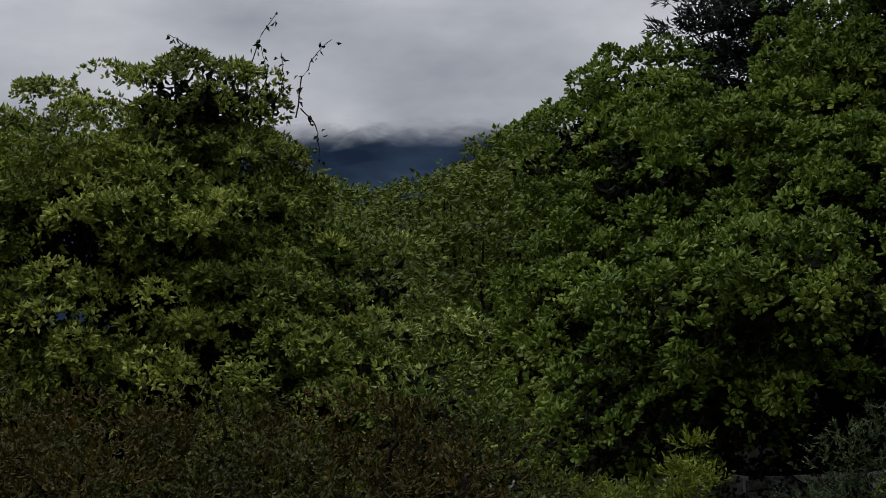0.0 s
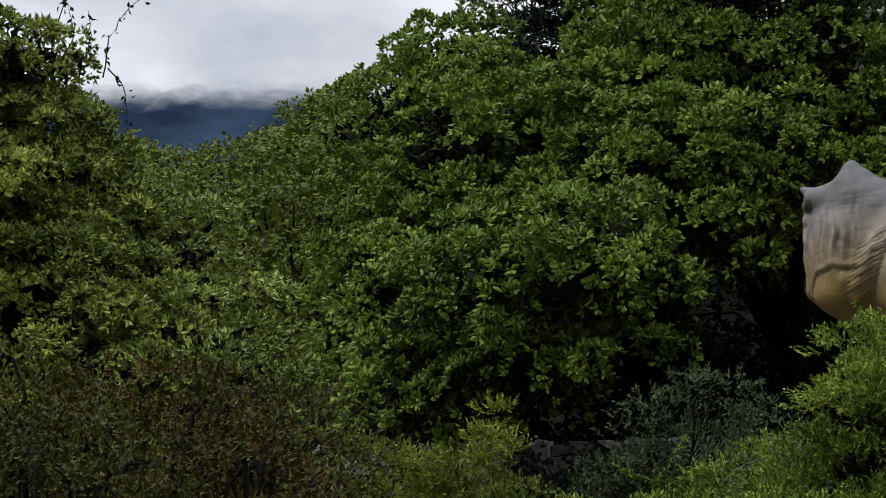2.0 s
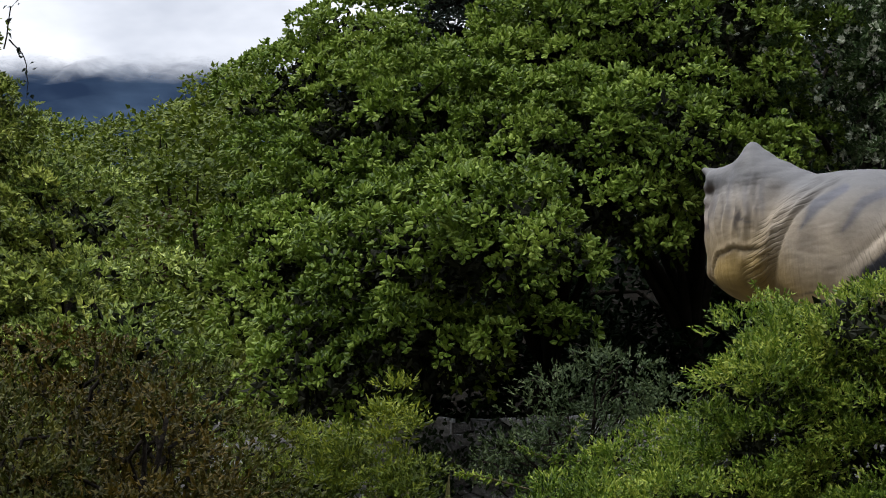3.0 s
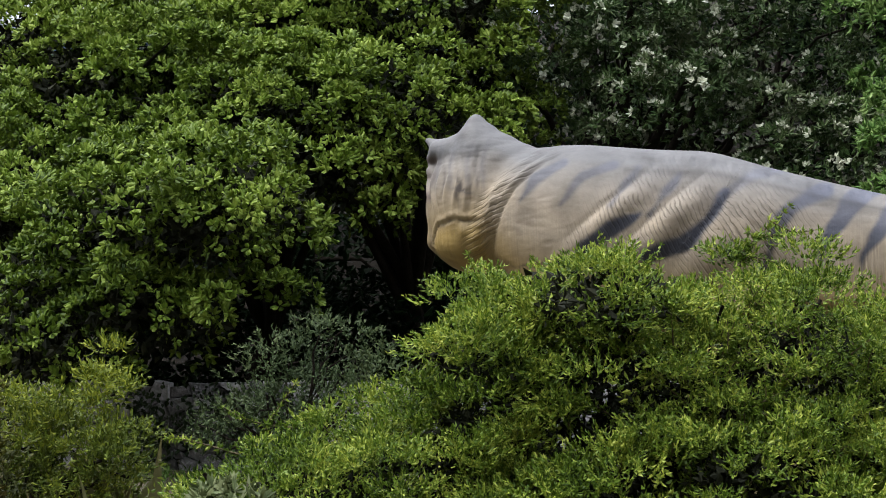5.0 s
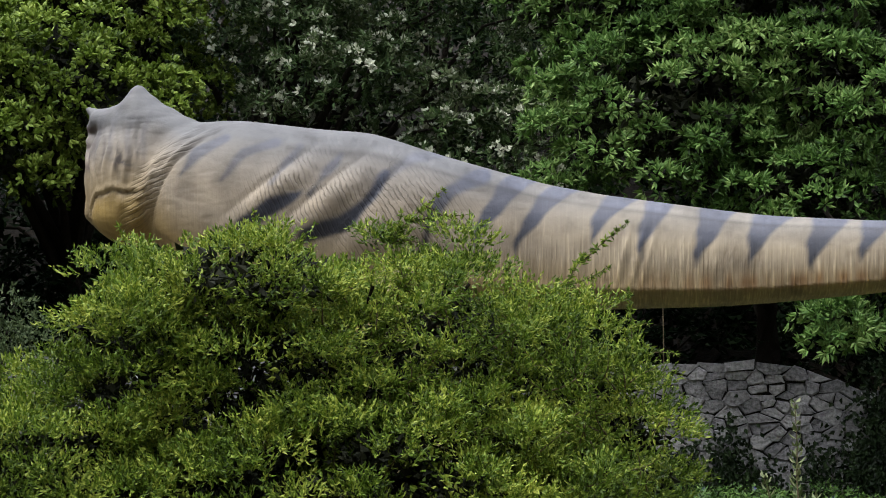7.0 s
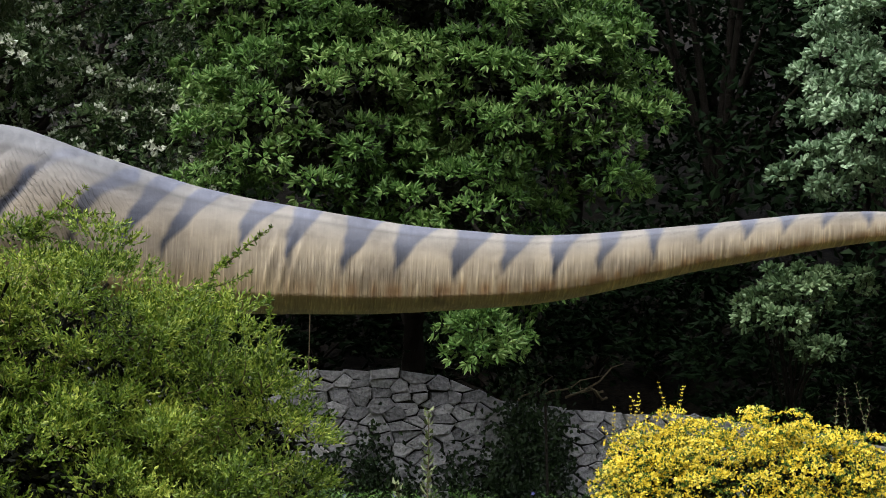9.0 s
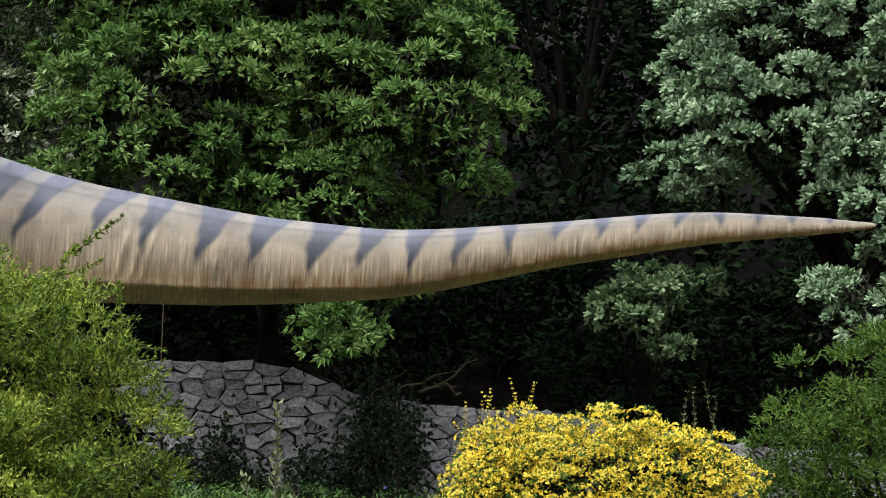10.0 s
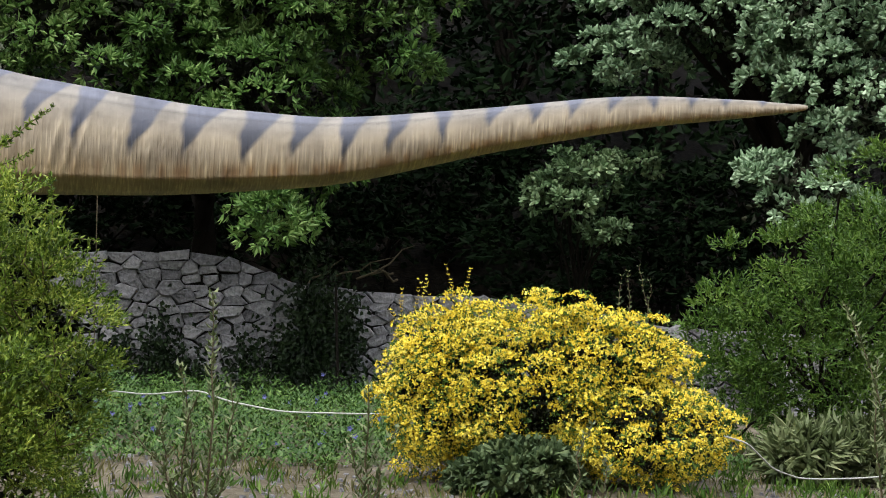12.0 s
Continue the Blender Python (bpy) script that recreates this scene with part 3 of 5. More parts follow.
# body stations: x, y, top, bottom, half width
BODY = [(-5.0, 20.45, 4.2, 3.3, 0.12), (-4.82, 20.25, 4.2, 3.1, 0.30), (-4.62, 20.1, 4.19, 2.86, 0.44), (-4.4, 20.03, 4.19, 2.7, 0.54), (-3.94, 20.0, 4.21, 2.42, 0.66),
        (-3.08, 20.0, 4.11, 2.22, 0.74), (-2.6, 20.0, 4.08, 2.22, 0.74), (-1.97, 20.0, 3.87, 2.32, 0.68), (-0.88, 19.95, 3.57, 2.33, 0.56),
        (-0.32, 19.75, 3.45, 2.34, 0.52), (0.73, 19.4, 3.28, 2.36, 0.44), (1.22, 19.25, 3.21, 2.39, 0.40), (2.25, 18.85, 3.13, 2.48, 0.33),
        (2.74, 18.65, 3.15, 2.57, 0.29), (3.74, 18.3, 3.25, 2.83, 0.20), (4.68, 17.9, 3.36, 3.02, 0.15), (5.13, 17.7, 3.38, 3.10, 0.12),
        (6.0, 17.5, 3.365, 3.21, 0.07), (6.46, 17.4, 3.345, 3.28, 0.03)]
# stripes along the tail: tip x, tip z, lean, width at the back, top
STRIPES = [(-1.56, 2.79, 0.36, 0.19, 3.5), (-1.16, 2.80, 0.40, 0.2, 3.45), (-0.43, 2.93, 0.26, 0.22, 3.38), (0.02, 2.76, 0.2, 0.2, 3.35),
           (0.54, 2.69, 0.23, 0.25, 3.27), (1.01, 2.71, 0.25, 0.25, 3.2), (1.55, 2.64, 0.20, 0.23, 3.15), (1.98, 2.73, 0.19, 0.2, 3.13), (2.42, 2.68, 0.15, 0.17, 3.14),
           (2.83, 2.75, 0.12, 0.14, 3.17), (3.28, 2.86, 0.06, 0.11, 3.22), (3.70, 3.05, 0.09, 0.13, 3.27), (4.06, 3.08, 0.09, 0.12, 3.31), (4.40, 3.14, 0.07, 0.11, 3.35),
           (4.73, 3.2, 0.05, 0.10, 3.37), (5.07, 3.22, 0.03, 0.09, 3.38), (5.41, 3.25, 0.04, 0.08, 3.38), (5.72, 3.28, 0.03, 0.07, 3.37), (6.02, 3.30, 0.02, 0.06, 3.36)]
# curved marks on shoulder and thigh: points (x, z, width) from the lower end up, strength
MARKS = [([(-4.44, 3.60, 0.03), (-4.27, 3.83, 0.13), (-4.0, 3.98, 0.12)], 0.8), ([(-4.0, 3.55, 0.02), (-3.79, 3.83, 0.13), (-3.5, 3.93, 0.10)], 0.7),
         ([(-3.49, 3.53, 0.07), (-3.36, 3.72, 0.11), (-3.25, 3.88, 0.06)], 0.65), ([(-3.76, 3.11, 0.17), (-3.48, 3.28, 0.18), (-3.2, 3.43, 0.03)], 1.0),
         ([(-3.12, 3.41, 0.05), (-2.96, 3.62, 0.10), (-2.84, 3.80, 0.05)], 0.75), ([(-3.14, 3.02, 0.18), (-2.8, 3.12, 0.16), (-2.55, 3.33, 0.12), (-2.40, 3.60, 0.08)], 1.0),
         ([(-2.40, 3.58, 0.10), (-2.18, 3.76, 0.14), (-1.9, 3.86, 0.12)], 0.45), ([(-2.03, 2.88, 0.09), (-1.95, 3.2, 0.11), (-1.80, 3.44, 0.14), (-1.5, 3.60, 0.18)], 0.9)]


def marked(x, z, line):
    """How far inside a curved tapering mark a point lies, in metres."""
    best = np.full(len(x), -1.0)
    for (xa, za, wa), (xb, zb, wb) in zip(line, line[1:]):
        dx, dz = xb - xa, zb - za
        fr = np.clip(((x - xa) * dx + (z - za) * dz) / (dx * dx + dz * dz), 0, 1)
        best = np.maximum(best, 0.5 * (wa + (wb - wa) * fr) - np.hypot(x - xa - fr * dx, z - za - fr * dz))
    return best


def smooth_interp(s, ks, vs):
    """Interpolation through the stations with rounded corners."""
    y = np.interp(s, ks, vs)
    w = np.hanning(25)
    w /= w.sum()
    pad = np.concatenate([np.full(12, y[0]), y, np.full(12, y[-1])])
    pad[:12] += (np.arange(-12, 0)) * (y[1] - y[0])
    pad[-12:] += (np.arange(1, 13)) * (y[-1] - y[-2])
    return np.convolve(pad, w, "valid")


def gauss(d, w):
    return np.exp(-(d / w) ** 2)


def fold_relief(x, z, lower):
    """Skin folds and muscle forms, outward in metres."""
    out = np.zeros_like(x)
    # fine upright wrinkles along flank and tail
    tail = np.clip((x + 1.6) / 1.0, 0, 1) * np.clip((6.3 - x) / 2, 0, 1)
    wob = x + 0.05 * np.sin(z * 7 + x * 3)
    amp = 0.6 + 0.4 * np.sin(x * 13 + 3 * np.sin(x * 5.3)) * np.sin(z * 9 + x * 2)
    out += tail * lower * amp * (0.0045 * np.sin(wob * 88 + 5 * np.sin(3 * z)) + 0.003 * np.sin(wob * 141 + 2 * z) + 0.004 * np.sin(wob * 47 + 1 + 3 * np.sin(2 * z)))
    # a pair of raised seams at the root of the tail
    for x0 in (-0.12, 0.02, 0.12):
        out += 0.018 * gauss(x - x0 - 0.25 * (z - 2.9), 0.025) * np.clip(lower + 0.15, 0, 1)
    # two curved folds behind the head, wrinkled across
    zs = np.array([2.9, 3.1, 3.3, 3.55, 3.73, 3.96, 4.1])
    for xs, high in ((np.array([-5.02, -4.99, -4.94, -4.82, -4.72, -4.5, -4.3]), 0.045), (np.array([-4.93, -4.9, -4.85, -4.74, -4.62, -4.34, -4.1]), 0.055)):
        arc = x - np.interp(z, zs, xs)
        fade = gauss(z - 3.5, 0.5)
        out += (high * gauss(arc, 0.06) - 0.03 * gauss(arc - 0.10, 0.03)) * fade
        out += 0.012 * gauss(arc, 0.07) * np.sin(z * 62 - x * 24 + 2 * np.sin(z * 9)) * fade
    # the crease between skull and neck
    out -= 0.03 * gauss(x - np.interp(z, [3.4, 3.6, 4.0, 4.25], [-5.03, -4.99, -4.95, -4.9]), 0.02) * gauss(z - 3.85, 0.35)
    # slanting folds over the thigh, wrinkled across, with creases between
    for x0, z0, run, high, wide in ((-3.40, 3.48, 1.25, 0.07, 0.13), (-2.88, 3.36, 1.15, 0.09, 0.15), (-2.25, 3.2, 0.8, 0.11, 0.3)):
        slant = ((x - x0) - run * (z - z0)) / math.hypot(1, run)
        along = ((x - x0) * run + (z - z0)) / math.hypot(1, run)
        zone = gauss(along, 0.5)
        out += zone * (high * gauss(slant, wide) - 0.03 * gauss(slant + wide * 1.05, 0.035))
        out += zone * 0.011 * gauss(slant, wide * 1.1) * np.sin(along * 74 + 14 * slant + 2.5 * np.sin(x * 9 - z * 5))
    return out


def wrinkle_field(x, z):
    """Where the skin is finely wrinkled across its folds: the way along each fold, and how strongly."""
    way, much = np.zeros_like(x), np.zeros_like(x)
    zs = np.array([2.9, 3.1, 3.3, 3.55, 3.73, 3.96, 4.1])
    for xs in (np.array([-5.02, -4.99, -4.94, -4.82, -4.72, -4.5, -4.3]), np.array([-4.93, -4.9, -4.85, -4.74, -4.62, -4.34, -4.1])):
        a = gauss(x - np.interp(z, zs, xs), 0.09) * gauss(z - 3.5, 0.5)
        way, much = np.where(a > much, z * 1.1 - x * 0.5, way), np.maximum(much, a)
    for x0, z0, run, wide in ((-3.40, 3.48, 1.25, 0.16), (-2.88, 3.36, 1.15, 0.18), (-2.25, 3.2, 0.8, 0.35)):
        slant = ((x - x0) - run * (z - z0)) / math.hypot(1, run)
        along = ((x - x0) * run + (z - z0)) / math.hypot(1, run)
        a = gauss(slant, wide) * gauss(along, 0.5)
        way, much = np.where(a > much, along + 0.3 * slant, way), np.maximum(much, a)
    return way, much


def sweep(stations, n, sides, upright=True, flat_under=True):
    S = np.array(stations, float)
    t = np.concatenate([[0], np.cumsum(np.hypot(np.diff(S[:, 0]), np.diff(S[:, 1])))])
    s = np.linspace(0, t[-1], n)
    x, y, top, bot, hw = (smooth_interp(s, t, S[:, k]) for k in range(5))
    dx, dy = np.gradient(x), np.gradient(y)
    q = np.hypot(dx, dy)
    nx, ny = dy / q, -dx / q
    half = np.array([(0, 1), (0.30, 0.965), (0.55, 0.88), (0.76, 0.72), (0.90, 0.48), (0.975, 0.2), (1.0, -0.1), (0.985, -0.4), (0.95, -0.64), (0.93, -0.70), (0.86, -0.755), (0.5, -0.93), (0, -1)])
    leng = np.concatenate([[0], np.cumsum(np.hypot(*np.diff(half, axis=0).T))])
    q = np.linspace(0, leng[-1], sides // 2 + 1)
    hx, hz = np.interp(q, leng, half[:, 0]), np.interp(q, leng, half[:, 1])
    cw_keel, cz_keel = np.concatenate([hx, -hx[-2:0:-1]]), np.concatenate([hz, hz[-2:0:-1]])
    ang = np.linspace(np.pi / 2, -1.5 * np.pi, sides, endpoint=False)
    e = np.clip((x + 2.4) / 0.8, 0, 1)[:, None] if flat_under else np.zeros((n, 1))
    cw = e * cw_keel + (1 - e) * np.sign(np.cos(ang)) * np.abs(np.cos(ang)) ** 0.85
    cz = e * cz_keel + (1 - e) * np.sin(ang)
    mid, hh = (top + bot) / 2, (top - bot) / 2
    hw = np.maximum(hw, 0.01)
    X = x[:, None] + nx[:, None] * hw[:, None] * cw
    Y = y[:, None] + ny[:, None] * hw[:, None] * cw
    Z = mid[:, None] + hh[:, None] * cz
    P = np.stack([X, Y, Z], -1)
    N = unit(np.stack([nx[:, None] * cw, ny[:, None] * cw, cz], -1))
    i, j = np.meshgrid(np.arange(n - 1), np.arange(sides), indexing="ij")
    k = (j + 1) % sides
    f = np.stack([i * sides + j, i * sides + k, (i + 1) * sides + k, (i + 1) * sides + j], -1).reshape(-1, 4)
    return P.reshape(-1, 3), N.reshape(-1, 3), f, np.repeat((Z - bot[:, None]) / (2 * hh[:, None]), 1).ravel()


def dino_paint(P, rel):
    x, z = P[:, 0], P[:, 2]
    wob = 0.012 * np.sin(z * 11 + x * 5) + 0.008 * np.sin(z * 31 - x * 9)
    grey, beige, ochre = np.array([0.12, 0.122, 0.13]), np.array([0.285, 0.24, 0.18]), np.array([0.27, 0.19, 0.072])
    w1 = np.clip((rel - 0.58) / 0.32, 0, 1)[:, None]
    w0 = np.clip((0.42 - rel) / 0.32, 0, 1)[:, None]
    c = beige * (1 - w1) + grey * w1
    c = c * (1 - w0) + ochre * w0
    # paler, pinkish paint along the tail
    tail = np.clip((x + 1.6) / 1.4, 0, 1)[:, None]
    pale = np.array([0.325, 0.275, 0.198]) * (1 - 0.75 * w1) + np.array([0.15, 0.148, 0.148]) * 0.75 * w1
    c = c * (1 - tail) + (pale * (1 - 0.8 * w0) + np.array([0.29, 0.215, 0.10]) * 0.8 * w0) * tail
    stripe = np.zeros(len(x))
    for xt, zt, lean, width, top in STRIPES:
        fr = np.clip((z - zt) / (top - zt), 0, 1.25)
        centre = xt + lean * fr ** 1.7
        half = 0.72 * width * np.clip(fr, 0, 1.25) ** 1.05 * np.where(z > zt, 1, 0)
        d = (half - np.abs(x - centre + wob)) / 0.04
        stripe = np.maximum(stripe, np.clip(d + 0.5, 0, 1) * np.where(fr > 0.0, 1, 0) * (1 - 0.35 * np.clip(fr - 0.6, 0, 1)))
    for line, strength in MARKS:
        stripe = np.maximum(stripe, np.clip((marked(x, z, line) + wob) / 0.045 + 0.4, 0, 1) * strength)
    dark = np.array([0.03, 0.034, 0.05])[None] * (0.5 + 4.2 * np.clip(rel - 0.4, 0, 1))[:, None]
    c = c * (1 - stripe[:, None]) + dark * stripe[:, None]
    # the seam along the back and the raised seams at the tail's root
    back = (x > -3.4)
    c = c * (1 + (0.25 * gauss(rel - 0.90, 0.022) - 0.3 * gauss(rel - 0.855, 0.016)) * back)[:, None]
    for x0 in (-0.12, 0.02, 0.12):
        c = c * (1 + 0.4 * gauss(x - x0 - 0.25 * (z - 2.9), 0.016) * np.clip((0.75 - rel) / 0.1, 0, 1))[:, None]
    torn = (gauss(z - 3.0 - 0.02 * np.sin(x * 24) - 0.03 * np.sin(x * 9), 0.012) * gauss(x + 4.35, 0.28))[:, None]
    c = c * (1 - 0.8 * torn) + np.array([0.05, 0.038, 0.025]) * 0.8 * torn
    chest = (np.clip((2.98 - z) / 0.03, 0, 1) * np.clip((-3.9 - x) / 0.3, 0, 1))[:, None]
    c = c * (1 - 0.6 * chest) + np.array([0.3, 0.24, 0.12]) * 0.6 * chest
    under = np.clip((0.16 - rel) / 0.03, 0, 1)[:, None] * (x > -2.5)[:, None]
    c = c * (1 - under) + np.array([0.25, 0.21, 0.10]) * under
    rust = gauss(rel - 0.22, 0.09) * np.clip((x + 0.5) / 1.2, 0, 1) * (0.5 + 0.5 * np.sin(x * 9 + 2 * np.sin(x * 23)))
    c = c * (1 - 0.85 * rust[:, None]) + np.array([0.19, 0.10, 0.035]) * 0.85 * rust[:, None]
    return c


def body_rel(P):
    """Height on the body from 0 (underside) to 1 (back)."""
    S = np.array(BODY)
    top, bot = np.interp(P[:, 0], S[:, 0], S[:, 2]), np.interp(P[:, 0], S[:, 0], S[:, 3])
    rel = (P[:, 2] - bot) / np.maximum(top - bot, 0.02)
    w = np.clip((-4.45 - P[:, 0]) / 0.3, 0, 1)
    return np.clip(rel * (1 - w) + (P[:, 2] - 2.95) / 1.4 * w, 0, 1)


def ellipsoid(c, r, n=20):
    u, w = np.meshgrid(np.linspace(0, np.pi, n), np.linspace(0, 2 * np.pi, 2 * n, endpoint=False), indexing="ij")
    Q = np.stack([c[0] + r[0] * np.sin(u) * np.cos(w), c[1] + r[1] * np.sin(u) * np.sin(w), c[2] + r[2] * np.cos(u)], -1).reshape(-1, 3)
    m = 2 * n
    i, j = np.meshgrid(np.arange(n - 1), np.arange(m), indexing="ij")
    k = (j + 1) % m
    return Q, np.stack([i * m + j, (i + 1) * m + j, (i + 1) * m + k, i * m + k], -1).reshape(-1, 4)


def capped(v, f, rings, sides):
    """Close both ends of a swept tube with a middle point."""
    a, b = v[:sides].mean(0), v[-sides:].mean(0)
    n = len(v)
    k = np.arange(sides)
    ends = np.concatenate([np.stack([k, (k + 1) % sides, np.full(sides, n), np.full(sides, n)], 1), np.stack([(rings - 1) * sides + (k + 1) % sides, (rings - 1) * sides + k, np.full(sides, n + 1), np.full(sides, n + 1)], 1)])
    tri = [tuple(int(x) for x in e[:3]) for e in ends]
    return np.concatenate([v, [a, b]]), [tuple(int(x) for x in q) for q in f] + tri


def head_paint(P, N, c):
    x, y, z = P.T
    lip = 3.49 + 0.012 * np.sin(x * 24) - 0.5 * (x + 5.15) ** 2 - 4.0 * np.clip(-5.36 - x, 0, 1) ** 1.5
    on = np.clip((-4.86 - 0.12 * (z - 3.5) - x) / 0.06, 0, 1)
    for k, x0 in enumerate((-5.40, -5.22, -5.02, -4.86)):
        band = (gauss(x - x0 - 0.06 * (z - 3.9) - 0.02 * np.sin(z * 12), 0.035) * gauss(z - 3.98, 0.32))[:, None]
        c = c * (1 - 0.55 * band) + np.array([0.07, 0.07, 0.085]) * 0.55 * band
    for k, x0 in enumerate((-5.46, -5.31, -4.93)):
        groove = (gauss(x - x0 - 0.02 * np.sin(z * 13 + k), 0.02) * gauss(z - 3.86, 0.26) * 0.75)[:, None]
        c = c * (1 - groove) + np.array([0.05, 0.042, 0.04]) * groove
    low = (np.clip((3.85 - z) / 0.35, 0, 1) * np.clip((-4.7 - x) / 0.15, 0, 1))[:, None] * 0.75
    c = c * (1 - low) + np.array([0.27, 0.20, 0.095]) * low
    jaw = (np.clip((lip - z) / 0.12, 0, 1) * on)[:, None] * 0.8
    c = c * (1 - jaw) + np.array([0.31, 0.215, 0.06]) * jaw
    brow = np.clip((gauss(z - 4.16, 0.035) + gauss(z - 3.98, 0.03) + 0.8 * gauss(z - 3.76, 0.06)) * np.clip((-5.42 - x) / 0.06, 0, 1), 0, 0.85)[:, None]
    c = c * (1 - brow) + np.array([0.055, 0.035, 0.03]) * brow
    seam = (gauss(z - lip + 0.02, 0.012) * on)[:, None]
    c = c * (1 - 0.65 * seam) + np.array([0.05, 0.04, 0.028]) * 0.65 * seam
    crack = (gauss(x + 5.11 - 0.02 * np.sin(z * 30), 0.026) * gauss(z - 3.8, 0.15) + gauss(z - 3.76 + 0.3 * (x + 5.06), 0.022) * gauss(x + 5.06, 0.12))[:, None]
    c = c * (1 - np.clip(crack, 0, 0.9)) + np.array([0.04, 0.032, 0.03]) * np.clip(crack, 0, 0.9)
    return c


def head_relief(P):
    x, y, z = P.T
    lip = 3.49 + 0.012 * np.sin(x * 24) - 0.5 * (x + 5.15) ** 2 - 4.0 * np.clip(-5.36 - x, 0, 1) ** 1.5
    on = np.clip((-4.86 - 0.12 * (z - 3.5) - x) / 0.06, 0, 1)
    out = on * (0.018 * gauss(z - lip - 0.03, 0.02) - 0.022 * gauss(z - lip + 0.015, 0.018) + 0.035 * gauss(z - 3.22, 0.12))
    out += on * 0.03 * gauss(x + 5.05, 0.07) * gauss(z - 3.36, 0.06)
    for k in range(7):
        out += on * 0.03 * gauss(x + 5.54 - 0.10 * k - 0.03 * np.sin(z * 9 + k), 0.022) * gauss(z - 3.85, 0.26)
    return out


def build_dinosaur():
    rough_v, rough_f, o = [], [], 0

    def add(v, f):
        nonlocal o
        rough_v.append(v)
        rough_f.extend(tuple(k + o for k in q) for q in f)
        o += len(v)

    P, N, f, rel = sweep(BODY, 420, 72)
    add(*capped(P, f, 420, 72))
    # the head, turned away
    HEAD = [(-4.45, 20.05, 4.0, 3.3, 0.10), (-4.62, 20.05, 4.16, 3.12, 0.36), (-4.84, 20.1, 4.26, 3.0, 0.47), (-5.02, 20.25, 4.32, 2.96, 0.52), (-5.13, 20.5, 4.35, 2.98, 0.52),
            (-5.24, 20.9, 4.33, 3.1, 0.46), (-5.36, 21.4, 4.05, 3.25, 0.36), (-5.42, 21.8, 3.85, 3.35, 0.26), (-5.45, 22.0, 3.7, 3.45, 0.1)]
    P, N, f, rel = sweep(HEAD, 120, 60, flat_under=False)
    add(*capped(P, f, 120, 60))
    # crest at the back of the skull sloping down to the neck, brow horn and brow knobs
    for c, r in [((-5.02, 20.15, 4.36), (0.13, 0.2, 0.245)), ((-4.99, 20.15, 4.27), (0.26, 0.26, 0.25)), ((-4.90, 20.12, 4.16), (0.40, 0.30, 0.25)), ((-4.74, 20.1, 4.02), (0.5, 0.34, 0.28)),
                 ((-5.16, 20.25, 4.22), (0.30, 0.26, 0.20)), ((-5.38, 20.35, 4.26), (0.20, 0.22, 0.13)), ((-5.52, 20.4, 4.345), (0.10, 0.09, 0.055)), ((-5.6, 20.4, 4.385), (0.05, 0.06, 0.038)),
                 ((-5.56, 20.4, 4.19), (0.07, 0.12, 0.055)), ((-5.58, 20.4, 4.05), (0.06, 0.12, 0.05)), ((-5.58, 20.4, 3.88), (0.05, 0.12, 0.06)), ((-5.57, 20.4, 3.66), (0.06, 0.14, 0.12)), ((-5.52, 20.4, 3.38), (0.09, 0.16, 0.16))]:
        add(*ellipsoid(c, r))
    # hind legs with toes, small arms
    for dy in (-0.62, 0.62):
        for pts, rad in [([(-2.2, 20 + dy * 0.45, 2.75), (-2.35, 20 + dy * 0.7, 2.2), (-2.5, 20 + dy, 1.6), (-2.05, 20 + dy, 1.0), (-2.15, 20 + dy, 0.4), (-2.3, 20 + dy, 0.08)], [0.35, 0.46, 0.34, 0.22, 0.19, 0.22])] + \
                [([(-2.25, 20 + dy, 0.13), (-2.55, 20 + dy + 0.4 * toe, 0.12), (-2.85, 20 + dy + 0.7 * toe, 0.05)], [0.14, 0.11, 0.04]) for toe in (-0.5, 0.0, 0.5)] + \
                [([(-4.0, 20 + 0.7 * dy, 2.85), (-4.3, 20 + 0.9 * dy, 2.4), (-4.6, 20 + 0.85 * dy, 2.3), (-4.7, 20 + 0.85 * dy, 2.18)], [0.18, 0.12, 0.08, 0.03])]:
            p = np.array(pts, float)
            k = np.linspace(0, len(p) - 1, 30)
            q = np.stack([np.interp(k, np.arange(len(p)), p[:, a]) for a in range(3)], 1)
            v, f = tubes([(q, np.interp(k, np.arange(len(p)), rad))], 20)
            add(*capped(v, f, 30, 20))
    rough = bpy.data.meshes.new("rough_body")
    rough.from_pydata(np.concatenate(rough_v).tolist(), [], rough_f)
    body = bpy.data.objects.new("rough_body", rough)
    scene.collection.objects.link(body)
    one = body.modifiers.new("one_skin", "REMESH")
    one.mode, one.voxel_size = "VOXEL", 0.030
    graph = bpy.context.evaluated_depsgraph_get()
    me = bpy.data.meshes.new_from_object(body.evaluated_get(graph))
    bpy.data.objects.remove(body)
    bpy.data.meshes.remove(rough)
    n = len(me.vertices)
    P = np.empty(n * 3, np.float32)
    me.vertices.foreach_get("co", P)
    P = P.reshape(-1, 3).astype(float)
    E = np.empty(len(me.edges) * 2, np.int32)
    me.edges.foreach_get("vertices", E)
    E = E.reshape(-1, 2)
    deg = np.bincount(E.ravel(), minlength=n)[:, None]
    soft = np.where(P[:, 0] < -4.2, 0.8, 0.5)[:, None]
    for step in range(8):
        s = np.stack([np.bincount(E[:, 0], P[E[:, 1], a], n) + np.bincount(E[:, 1], P[E[:, 0], a], n) for a in range(3)], 1) / deg
        P = P + (s - P) * 0.6 * (soft if step < 4 else np.where(soft > 0.7, 1, 0))
    me.vertices.foreach_set("co", P.astype(np.float32).ravel())
    me.update()
    N = np.empty(n * 3, np.float32)
    me.vertices.foreach_get("normal", N)
